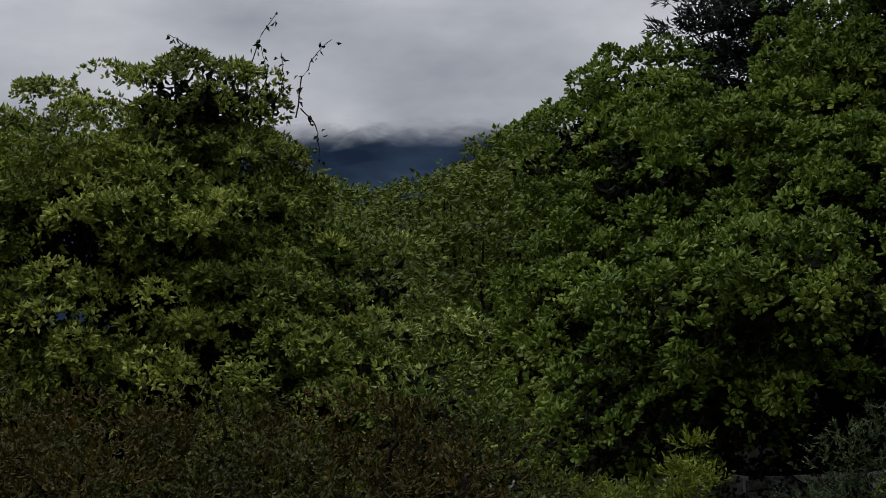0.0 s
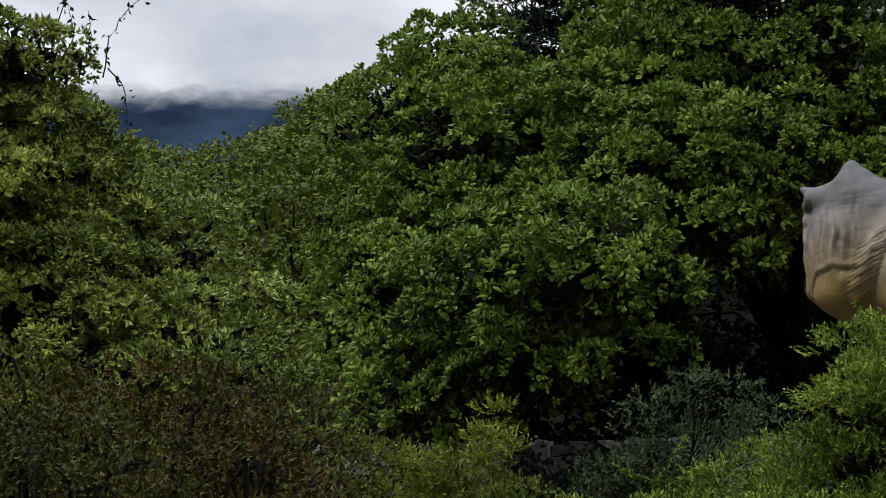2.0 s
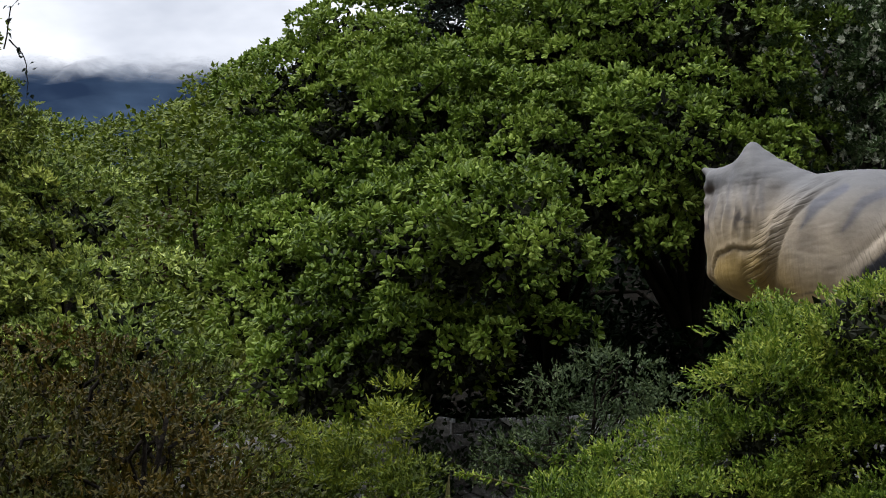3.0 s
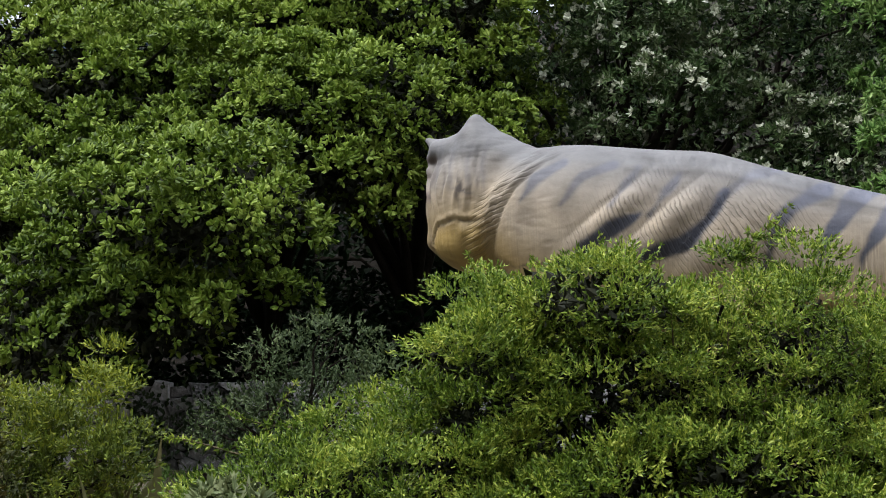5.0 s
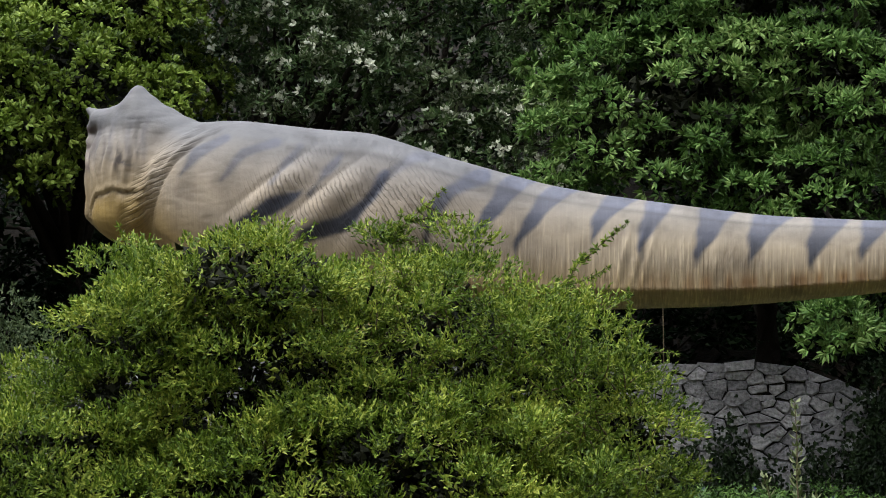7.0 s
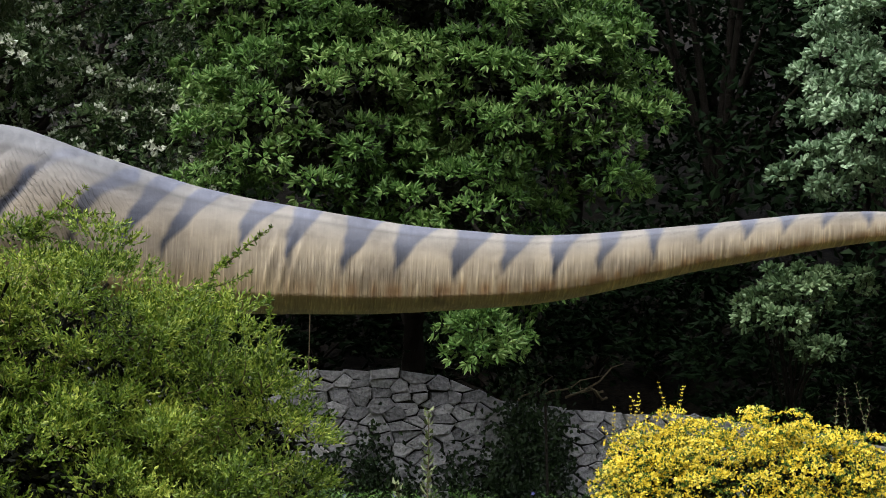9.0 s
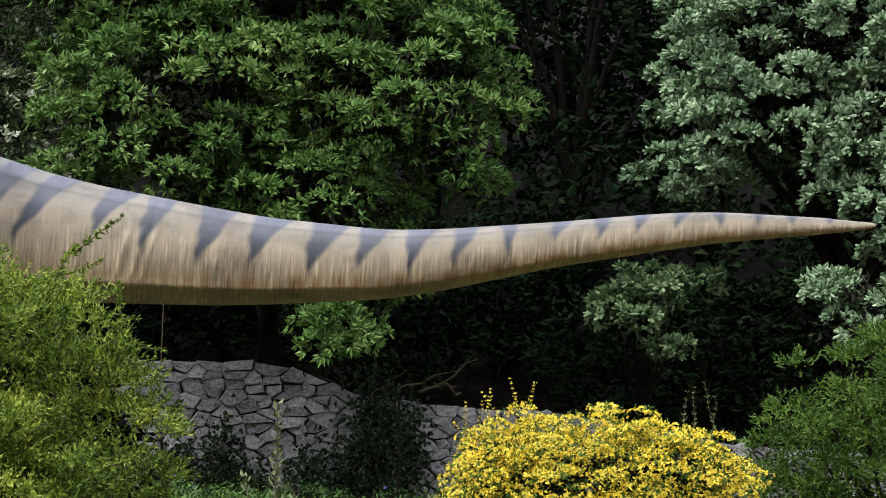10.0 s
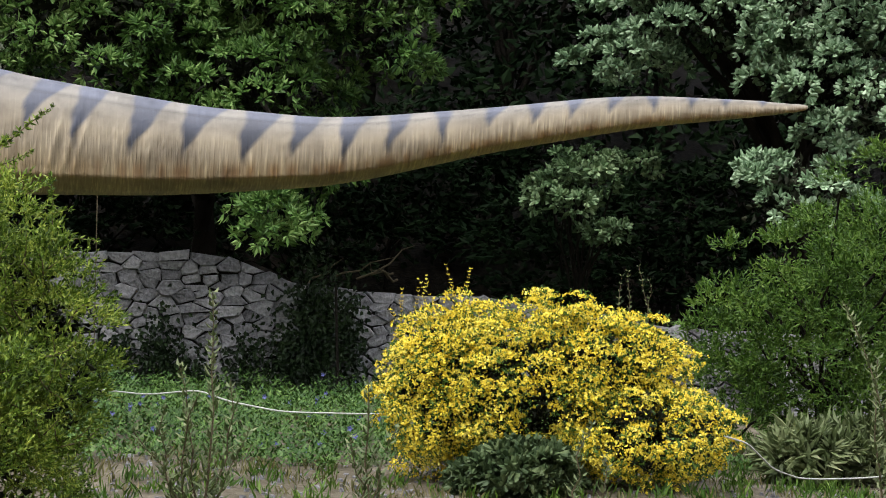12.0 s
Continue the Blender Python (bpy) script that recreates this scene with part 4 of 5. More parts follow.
    N = N.reshape(-1, 3).astype(float)
    rel = body_rel(P)
    flank = np.clip(1.3 - np.abs(N[:, 2]), 0, 1)
    main = np.clip((P[:, 2] - 2.2) / 0.2, 0, 1)
    out = fold_relief(P[:, 0], P[:, 2], np.clip((0.8 - rel) / 0.3, 0, 1)) * flank * main + head_relief(P) * flank
    ridge = gauss(rel - 0.93, 0.035) * np.clip((P[:, 0] + 3.4) / 0.5, 0, 1) * np.clip((2.9 - P[:, 0]) / 1, 0, 1)
    out += ridge * (0.008 + 0.010 * np.sin(P[:, 0] * 46) * np.sin(P[:, 0] * 17 + 1))
    # the underside's edge
    out += 0.012 * gauss(rel - 0.165, 0.02) * np.clip((P[:, 0] + 1.5) / 0.6, 0, 1) * np.clip((6.2 - P[:, 0]) / 2, 0, 1)
    paint = head_paint(P, N, dino_paint(P, rel))
    me.vertices.foreach_set("co", (P + N * out[:, None]).astype(np.float32).ravel())
    me.polygons.foreach_set("use_smooth", np.ones(len(me.polygons), bool))
    me.update()
    me.materials.clear()
    me.materials.append(dino_material())
    layer = me.attributes.new("paint", "FLOAT_COLOR", "POINT")
    layer.data.foreach_set("color", np.concatenate([paint, np.clip((0.72 - rel) / 0.35, 0.12, 1)[:, None]], 1).astype(np.float32).ravel())
    way, much = wrinkle_field(P[:, 0], P[:, 2])
    field = me.attributes.new("wrinkle", "FLOAT_VECTOR", "POINT")
    field.data.foreach_set("vector", np.stack([way, much * flank, 0 * way], 1).astype(np.float32).ravel())
    me.name = "dinosaur_statue"
    tagged(new("dinosaur_statue", me), "life-size beige dinosaur statue with dark stripes and wrinkled skin", "statue")


build_dinosaur()

# ---- trees and shrubs ----
def conifer(name, seed, base, height, spread, first, label, tiers=14, per_tier=9, needle=0.22, group=""):
    """A conifer with flat tiers of branches."""
    rng = np.random.default_rng(seed)
    root = thing(name, base, label, "tree", group)
    off = np.array(base, float)
    paths = [(np.array([[0, 0, -0.3], [0.05, 0, height * 0.5], [0, 0, height]]), np.array([0.03, 0.018, 0.004]) * height)]
    c, d, r = [], [], []
    for z in np.linspace(first, height * 0.985, tiers):
        reach = spread * (1 - (z - first) / (height - first) * 0.85) * rng.uniform(0.75, 1.1)
        for a in np.linspace(0, 2 * np.pi, per_tier, endpoint=False) + rng.uniform(0, 1):
            a += rng.normal(0, 0.15)
            L = reach * rng.uniform(0.7, 1.1)
            k = np.linspace(0, 1, 6)[:, None]
            way = np.array([np.cos(a), np.sin(a), 0])
            line = np.array([0, 0, z]) + way * L * k + np.array([0, 0, 1.0]) * (0.10 * L * k - 0.16 * L * k ** 2)
            paths.append((line, np.linspace(0.012 * height * 0.4, 0.006, 6)))
            m = max(3, int(L / 0.45))
            q = rng.uniform(0.25, 1.02, (m, 1))
            pos = np.array([0, 0, z]) + way * L * q + np.array([0, 0, 1.0]) * (0.10 * L * q - 0.16 * L * q ** 2) + rng.normal(0, 0.12, (m, 3)) * np.array([1, 1, 0.3]) * L * 0.35
            c.append(pos), d.append(np.repeat(way[None], m, 0)), r.append(np.full(m, 0.45 * min(1, spread / 3)))
    lobes = np.concatenate(c), np.concatenate(d), np.concatenate(r)
    v, f = foliage(rng, lobes, 8, 6, needle, needle * 0.24, "shoot", flat=0.22, up=0.2, out=0.8)
    part_mesh("crown", mesh_of("crown", v, f, M_NEEDLE), root)
    v, f = tubes(paths, 5)
    part_mesh("trunk", mesh_of("trunk", v, f, M_BARK, True), root)
    return root


EVER = dict(twigs=42, leaves=7, length=0.064, width=0.034, style="rosette", low=-0.5, up=0.8, out=0.8, flat=0.8, depth=0.1, uneven=0.24, inner=True)
tree("evergreen_tree", 11, foot(-40, 21), [blob(-42, 20.8, 3.58, 3.0, 2.2, 2.2), blob(-41.6, 20.0, 4.45, 1.6, 1.2, 0.85), blob(-38.9, 19.8, 4.62, 0.8, 0.7, 0.75), blob(-36.9, 19.9, 4.0, 0.95, 1.2, 1.6), blob(-37.6, 19.6, 5.5, 0.72, 0.65, 0.6), blob(-38.5, 19.5, 2.5, 2.5, 1.2, 1.5), blob(-35.9, 19.7, 2.9, 0.8, 1.1, 1.6), blob(-35.9, 19.7, 4.75, 0.42, 0.5, 0.5), blob(-42.5, 20.6, 2.0, 2.6, 1.2, 1.6), blob(-36.5, 19.5, 1.9, 1.6, 1.0, 1.3)],
     "broad evergreen tree with pale-tipped glossy rosettes of leaves", "tree", M_EVERGREEN, 0.32, trunk_r=0.22, cover=1.0, **EVER)
tree("evergreen_shrub", 12, foot(-32.4, 19), [blob(-33.9, 20.2, 3.5, 0.9, 1.1, 1.3), blob(-32.4, 18.6, 2.2, 1.05, 1.1, 1.2), blob(-31.2, 17.6, 1.7, 0.72, 0.8, 1.0)],
     "rounded evergreen shrub with grey-green leaf rosettes", "shrub", M_GREYISH, 0.4, trunk_r=0.12, cover=0.66, **EVER)
for k, (b, d, z, r) in enumerate([(-44, 13.6, 1.6, 1.0), (-40.5, 13.2, 1.55, 1.0), (-37, 13.4, 1.5, 0.95), (-33.5, 13.2, 1.5, 0.95), (-30.4, 13.5, 1.35, 0.85), (-42, 12.2, 1.2, 0.9), (-36, 12.2, 1.15, 0.9), (-31.5, 12.3, 1.05, 0.85)]):
    tree("thicket_shrub", 20 + k, foot(b, d), [blob(b, d, z, r, 0.9, 0.95), blob(b + 1, d - 0.2, 0.8, r, 0.9, 0.8)],
         "fine-leaved brownish green thicket shrub", "shrub", M_BROWNISH if k % 2 else M_THICKET, 0.24, 10, 6, 0.044, 0.024, "shoot", 0.05, limbs=30, cover=0.9, low=-0.3, up=0.6, group="thicket shrubs", core=1.2)
tree("lime_shrub", 30, foot(-26, 15), [blob(-27.1, 15.2, 1.18, 0.62, 0.55, 0.62), blob(-24.3, 14.8, 1.72, 0.24, 0.2, 0.33), blob(-23.9, 14.6, 1.25, 0.2, 0.2, 0.3), blob(-25.2, 14.9, 1.1, 0.5, 0.4, 0.6)],
     "low yellow-green shrub with bright tips", "shrub", M_LIME, 0.16, 20, 7, 0.05, 0.018, "shoot", 0.04, limbs=12, low=-0.4, up=0.8, uneven=0.3, cover=0.75)
VALLEY = [(-35.5, 52, 7.2, 3.4, 3.6), (-33.6, 60, 7.7, 3.4, 3.7), (-31.8, 54, 7.1, 3.0, 3.5), (-30.0, 47, 6.7, 2.6, 3.2), (-28.4, 56, 9.2, 3.0, 3.3), (-31.4, 40, 3.6, 2.6, 2.6), (-29.2, 38, 4.9, 1.9, 2.7), (-30.2, 34, 2.4, 1.6, 2.0), (-27.9, 40, 6.8, 2.0, 2.4)]
for k, (b, d, z, r, rz) in enumerate(VALLEY):
    tree("valley_tree", 40 + k, foot(b, d), [blob(b, d, z, r, r, rz), blob(b + 1.5, d - 1, z - 0.8, r * 0.7, r * 0.7, rz * 0.7)],
         "distant leafy deciduous tree on the valley side", "tree", M_VALLEY, 0.75, 9, 6, 0.17, 0.11, "spray", 0.18, limbs=12, low=-0.3, up=0.8, depth=0.25, group="valley trees")
tree("reddish_tree", 50, foot(-30.4, 41.5), [blob(-30.4, 41.0, 5.5, 1.1, 1.0, 1.0)], "small reddish-brown leaved tree", "tree", M_REDDISH, 0.4, 16, 5, 0.16, 0.07, "spray", 0.1, limbs=8)
conifer("cedar", 51, foot(-21.6, 50), 13.5, 4.2, 2.0, "dark cedar with flat spreading branches above the other trees", 15, 13, 0.24)
for k, (b, d, ht) in enumerate([(-29.6, 74, 7.0), (-30.5, 68, 6.4), (-32.7, 66, 5.4), (-28.7, 76, 7.4)]):
    conifer("pine", 52 + k, foot(b, d), ht, 2.0, ht * 0.25, "small dark pine on the far ridge", 7, 5, 0.34, "ridge pines")

BROAD = dict(twigs=32, leaves=6, length=0.102, width=0.06, style="rosette", trunk_r=0.22, low=-0.5, up=0.85, out=0.8, flat=0.85, depth=0.12, cover=0.7, uneven=0.26, blunt=True, inner=True, group="broadleaf trees")
BL = "tall deciduous tree with layered green boughs"
tree("broadleaf_tree", 60, foot(-25.5, 33), [blob(-26.7, 32.4, 6.9, 1.15, 1.4, 1.5), blob(-24.0, 31, 5.4, 2.2, 2.1, 2.7), blob(-25.0, 32.6, 8.0, 1.2, 1.2, 1.1), blob(-26.6, 29.4, 4.0, 1.6, 1.5, 2.0), blob(-25.3, 27.6, 3.1, 1.6, 1.3, 1.4), blob(-23.2, 26.0, 3.85, 1.6, 1.3, 1.05), blob(-26.3, 26.6, 2.3, 1.2, 1.0, 1.0), blob(-23.4, 26.0, 2.75, 1.3, 0.9, 0.8)], BL, "tree", M_BROAD, 0.45, **BROAD)
tree("broadleaf_tree", 61, foot(-20.5, 33), [blob(-18.7, 32.4, 7.0, 1.9, 2.2, 2.8), blob(-21.8, 31.6, 5.9, 1.8, 1.8, 2.2), blob(-20.3, 29.6, 5.2, 2.6, 1.7, 2.0), blob(-22.6, 28.4, 4.2, 1.8, 1.4, 1.4), blob(-20.9, 25.8, 4.0, 1.25, 1.2, 0.95), blob(-20.9, 25.8, 2.9, 1.0, 0.8, 0.6)], BL, "tree", M_BROAD, 0.45, **BROAD)
tree("broadleaf_tree", 62, foot(-15.5, 33), [blob(-16.4, 32.3, 7.5, 2.8, 2.4, 3.1), blob(-16.9, 29.4, 5.6, 2.0, 1.5, 1.3)], BL, "tree", M_BROAD, 0.45, **BROAD)
tree("flowering_tree", 63, foot(-9, 34), [blob(-11.5, 33, 8.0, 2.4, 2.2, 3.2), blob(-8.5, 31.6, 6.6, 1.6, 1.6, 2.6), blob(-5.8, 32.2, 7.4, 2.0, 2.0, 3.0), blob(-3.9, 31.2, 4.9, 1.6, 1.4, 1.4)],
     "dark-leaved tree with pale greenish flower heads", "tree", M_PALE, 0.42, 17, 7, 0.12, 0.045, "rosette", 0.22, low=-0.5, up=0.6, depth=0.2, cover=0.65, bloom=(M_BLOOM, 6, 0.075))
tree("pinnate_tree", 64, foot(3.6, 33), [blob(3.4, 29.6, 7.4, 2.9, 2.2, 3.6), blob(0.4, 28.2, 5.2, 1.7, 1.4, 1.7), blob(6.8, 28.4, 5.6, 1.7, 1.4, 1.9), blob(4.6, 28.2, 4.2, 1.5, 1.2, 1.0), blob(-1.0, 29, 7.2, 1.3, 1.3, 2.1), blob(6.4, 26.4, 3.1, 1.0, 0.7, 0.55), blob(2.4, 26.6, 3.35, 1.3, 0.7, 0.4), blob(5.6, 26.2, 2.25, 0.32, 0.3, 0.6), blob(6.4, 27.5, 2.95, 0.3, 0.3, 0.35)],
     "tall light green tree with drooping divided leaves", "tree", M_PINNATE, 0.46, 32, 8, 0.12, 0.05, "rosette", 0.22, low=-0.6, up=0.7, depth=0.15, flat=0.55, cover=0.75, uneven=0.26, inner=True)
tree("oak_tree", 65, foot(21, 32), [blob(18.8, 29.4, 6.7, 2.2, 1.9, 1.9), blob(17.6, 28.4, 5.6, 1.25, 1.2, 1.1), blob(15.5, 28.6, 4.8, 0.9, 0.8, 0.5), blob(21.8, 28.4, 5.4, 1.6, 1.4, 1.2), blob(21.4, 28.0, 4.5, 1.2, 1.0, 0.6), blob(21.2, 27.6, 3.7, 0.5, 0.5, 0.5), blob(20.7, 27.2, 2.85, 0.75, 0.7, 0.6), blob(19.3, 27.4, 3.2, 0.4, 0.4, 0.3), blob(24.5, 29, 7, 2.4, 2, 3), blob(23.4, 27.4, 3.7, 0.6, 0.6, 0.7)],
     "oak with pale grey-green lobed leaves", "tree", M_OAK, 0.38, 32, 7, 0.1, 0.06, "rosette", 0.22, low=-0.6, up=0.9, depth=0.12, flat=0.62, cover=0.72, uneven=0.28, blunt=True, inner=True)
tree("young_tree", 66, foot(14.3, 30), [blob(14.2, 28.8, 3.3, 0.5, 0.5, 0.36), blob(13.8, 28.6, 2.85, 0.55, 0.4, 0.2), blob(15.4, 29, 3.42, 0.5, 0.4, 0.22), blob(15.0, 28.8, 2.45, 0.3, 0.3, 0.2), blob(13.3, 28.8, 3.1, 0.25, 0.3, 0.15)],
     "slender young tree with grey-green leaves", "tree", M_YOUNG, 0.22, 13, 7, 0.095, 0.06, "rosette", 0.04, limbs=14, low=-0.7, uneven=0.4, core=0, cover=0.65, blunt=True)
# the shaded wood behind, its shade put into the leaf colour
k = 0
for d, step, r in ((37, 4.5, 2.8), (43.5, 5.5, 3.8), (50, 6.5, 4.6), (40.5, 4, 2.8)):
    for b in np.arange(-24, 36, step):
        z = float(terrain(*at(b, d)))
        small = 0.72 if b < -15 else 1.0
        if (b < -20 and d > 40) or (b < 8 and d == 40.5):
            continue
        # the high third form is unseen canopy, added to keep skylight off the slope
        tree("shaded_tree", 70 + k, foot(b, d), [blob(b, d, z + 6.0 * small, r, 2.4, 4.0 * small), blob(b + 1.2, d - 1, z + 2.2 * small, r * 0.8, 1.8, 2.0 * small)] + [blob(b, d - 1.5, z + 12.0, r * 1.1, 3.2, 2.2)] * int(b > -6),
             "tree in the dark wood, shade put into its leaf colour", "tree", M_DARK, 1.1, 9, 4, 0.22, 0.14, "spray", 0.18, limbs=8, low=-0.6, group="shaded wood trees")
        k += 1
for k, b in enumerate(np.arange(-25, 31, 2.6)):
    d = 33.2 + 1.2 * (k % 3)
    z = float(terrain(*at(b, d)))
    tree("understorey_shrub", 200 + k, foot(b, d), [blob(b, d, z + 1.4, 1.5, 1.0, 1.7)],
         "sparse undergrowth shrub behind the wall, shade put into its leaf colour", "shrub", M_DARK, 0.55, 12, 5, 0.18, 0.1, "spray", 0.04, limbs=8, group="undergrowth")
tree("dusky_shrub", 100, foot(-18.5, 24), [blob(-21.0, 24.4, 1.3, 0.5, 0.5, 0.6), blob(-19.6, 24.2, 1.9, 0.55, 0.5, 0.65), blob(-18.3, 24, 2.15, 0.6, 0.5, 0.7), blob(-16.9, 23.8, 1.9, 0.6, 0.5, 0.5), blob(-18.4, 24, 1.3, 1.0, 0.7, 0.9)],
     "sparse dusky green shrub in shade", "shrub", M_DUSKY, 0.26, 12, 8, 0.06, 0.026, "shoot", 0.05, limbs=34, cover=0.55, up=0.7, core=0.3)
BUSHY = dict(twigs=28, leaves=11, length=0.034, width=0.0145, style="shoot", low=-0.7, out=0.9, up=0.8, flat=0.5, depth=0.3)
BUSH = tree("broad_bush", 110, foot(-9, 12.3), [blob(-10.8, 12.2, 1.35, 0.95, 0.85, 1.12), blob(-6.0, 12.3, 1.38, 0.95, 0.85, 1.1), blob(-13.9, 11.9, 1.45, 0.35, 0.5, 0.95), blob(-15.6, 12, 1.0, 0.75, 0.8, 0.78), blob(-18.9, 11.8, 0.85, 0.75, 0.7, 0.62),
     blob(-21.3, 11.7, 1.0, 0.3, 0.3, 0.25), blob(-2.6, 12.4, 1.2, 0.6, 0.7, 1.0), blob(-0.7, 12.4, 1.0, 0.42, 0.5, 0.85), blob(-8, 11.6, 0.8, 1.6, 0.6, 0.8), blob(-12, 11.7, 0.55, 1.3, 0.7, 0.7), blob(-3.5, 11.9, 0.55, 0.9, 0.6, 0.7), blob(-13.6, 11.8, 1.9, 0.27, 0.3, 0.48), blob(-10.7, 11.7, 2.14, 0.48, 0.35, 0.34)],
     "wide bright green bush of feathery leafy shoots", "bush", M_BUSH, 0.19, trunk_r=0.03, limbs=12, cover=0.95, core=1.0, core_leaf=1.3, inner=True, thick=True, uneven=0.2, **BUSHY)
tree("leafy_shrub", 111, foot(21, 20.5), [blob(20.8, 20.4, 1.15, 1.1, 0.9, 1.2), blob(23.4, 20, 1.6, 1.2, 1.0, 1.3), blob(18.6, 20.6, 0.8, 0.55, 0.5, 0.85)],
     "dense green shrub with narrow leaves", "shrub", M_SHRUB, 0.24, 24, 7, 0.06, 0.022, "shoot", 0.05, low=-0.9, up=0.6, cover=0.85, uneven=0.34)
tree("flowering_bush", 112, foot(13, 17.3), [blob(12.8, 17.4, 0.72, 1.15, 0.85, 0.86), blob(10.7, 17.3, 0.7, 0.6, 0.55, 0.72), blob(16.4, 16.8, 0.44, 0.68, 0.6, 0.5), blob(14.8, 17.2, 0.9, 0.7, 0.6, 0.6), blob(13.0, 17.0, 0.7, 0.7, 0.5, 0.7), blob(10.3, 17.3, 1.0, 0.42, 0.45, 0.42), blob(15.7, 17.2, 0.98, 0.5, 0.5, 0.44)],
     "rounded bush covered in bright yellow flowers", "bush", M_FLOWER, 0.16, 40, 4, 0.023, 0.022, "rosette", 0.03, low=-0.95, core_mat=M_SHRUB, core=0.42, limbs=8, cover=1.05, depth=0.25, uneven=0.22, inner=True)


def bush_shoots():
    rng = np.random.default_rng(120)
    lines = [((-1.55, 12.25, 1.9), (-1.42, 12.3, 2.62)), ((-1.46, 12.3, 2.5), (-1.18, 12.33, 2.76)), ((-1.40, 12.3, 2.58), (-1.02, 12.35, 2.62)), ((-1.3, 12.32, 2.68), (-1.12, 12.33, 2.58)), ((-1.45, 12.3, 2.45), (-1.25, 12.3, 2.42)),
             ((-0.6, 12.45, 1.55), (-0.34, 12.65, 2.4)), ((-0.7, 12.4, 1.6), (-0.5, 12.5, 2.22)), ((-0.36, 12.65, 2.35), (-0.09, 12.75, 2.60)), ((-0.5, 12.6, 2.2), (-0.2, 12.6, 2.32)), ((-0.05, 12.4, 1.6), (-0.07, 12.4, 2.17)), ((-0.06, 12.4, 1.95), (0.04, 12.4, 1.98)),
             ((-0.1, 12.3, 1.65), (0.2, 12.2, 1.80)), ((-0.85, 12.3, 1.7), (-0.78, 12.4, 2.32)), ((-1.0, 12.3, 1.8), (-1.05, 12.3, 2.3)), ((-0.05, 12.35, 1.2), (-0.06, 12.4, 1.7)), ((-2.9, 11.9, 2.2), (-2.95, 11.6, 2.48)), ((-2.95, 11.8, 2.3), (-3.05, 11.6, 2.36)),
             ((-2.9, 11.7, 1.85), (-3.18, 11.4, 1.98)), ((-2.25, 11.9, 2.3), (-2.22, 11.8, 2.58)), ((-3.9, 11.3, 1.5), (-4.3, 11.2, 1.62)), ((-4.2, 11.2, 1.35), (-4.6, 11.1, 1.45)), ((-4.1, 11.3, 1.45), (-3.9, 11.3, 1.75))]
    for _ in range(420):
        x = rng.uniform(-4.0, 0.1)
        top = np.interp(x, [-4.4, -3.6, -3.0, -2.2, -1.2, -0.5, 0.2], [1.2, 1.7, 2.2, 2.4, 2.3, 1.95, 1.5])
        z = top * rng.uniform(0.35, 1.0)
        a = np.array([x, 12.2 - 0.75 * math.sqrt(max(0.0, 1 - (z / top) ** 2)) - rng.uniform(0, 0.2), z - 0.08])
        lines.append((a, a + np.array([rng.normal(0, 0.12), -rng.uniform(0.02, 0.14), rng.uniform(0.06, 0.2)])))
    sprigs(BUSH, 121, lines, M_BUSH, 0.045)


bush_shoots()


# ---- small plants, ropes and clutter ----
def scatter_ground(rng, n, x0, x1, y0, y1):
    x, y = rng.uniform(x0, x1, n), rng.uniform(y0, y1, n)
    return np.stack([x, y, terrain(x, y)], 1)


def blades(rng, roots, count, height, width, lean=0.35):
    """Grass blades in tufts."""
    p = np.repeat(roots, count, 0) + rng.normal(0, 0.05, (len(roots) * count, 3)) * np.array([1, 1, 0])
    n = len(p)
    ax = unit(np.stack([rng.normal(0, lean, n), rng.normal(0, lean, n), np.ones(n)], 1))
    sd = rng.normal(0, 1, (n, 3)) * np.array([1, 1, 0.1])
    return leaf_arrays(p, ax, sd, height * rng.uniform(0.4, 1.2, n), width * rng.uniform(0.7, 1.3, n), 0.1, 0.3)


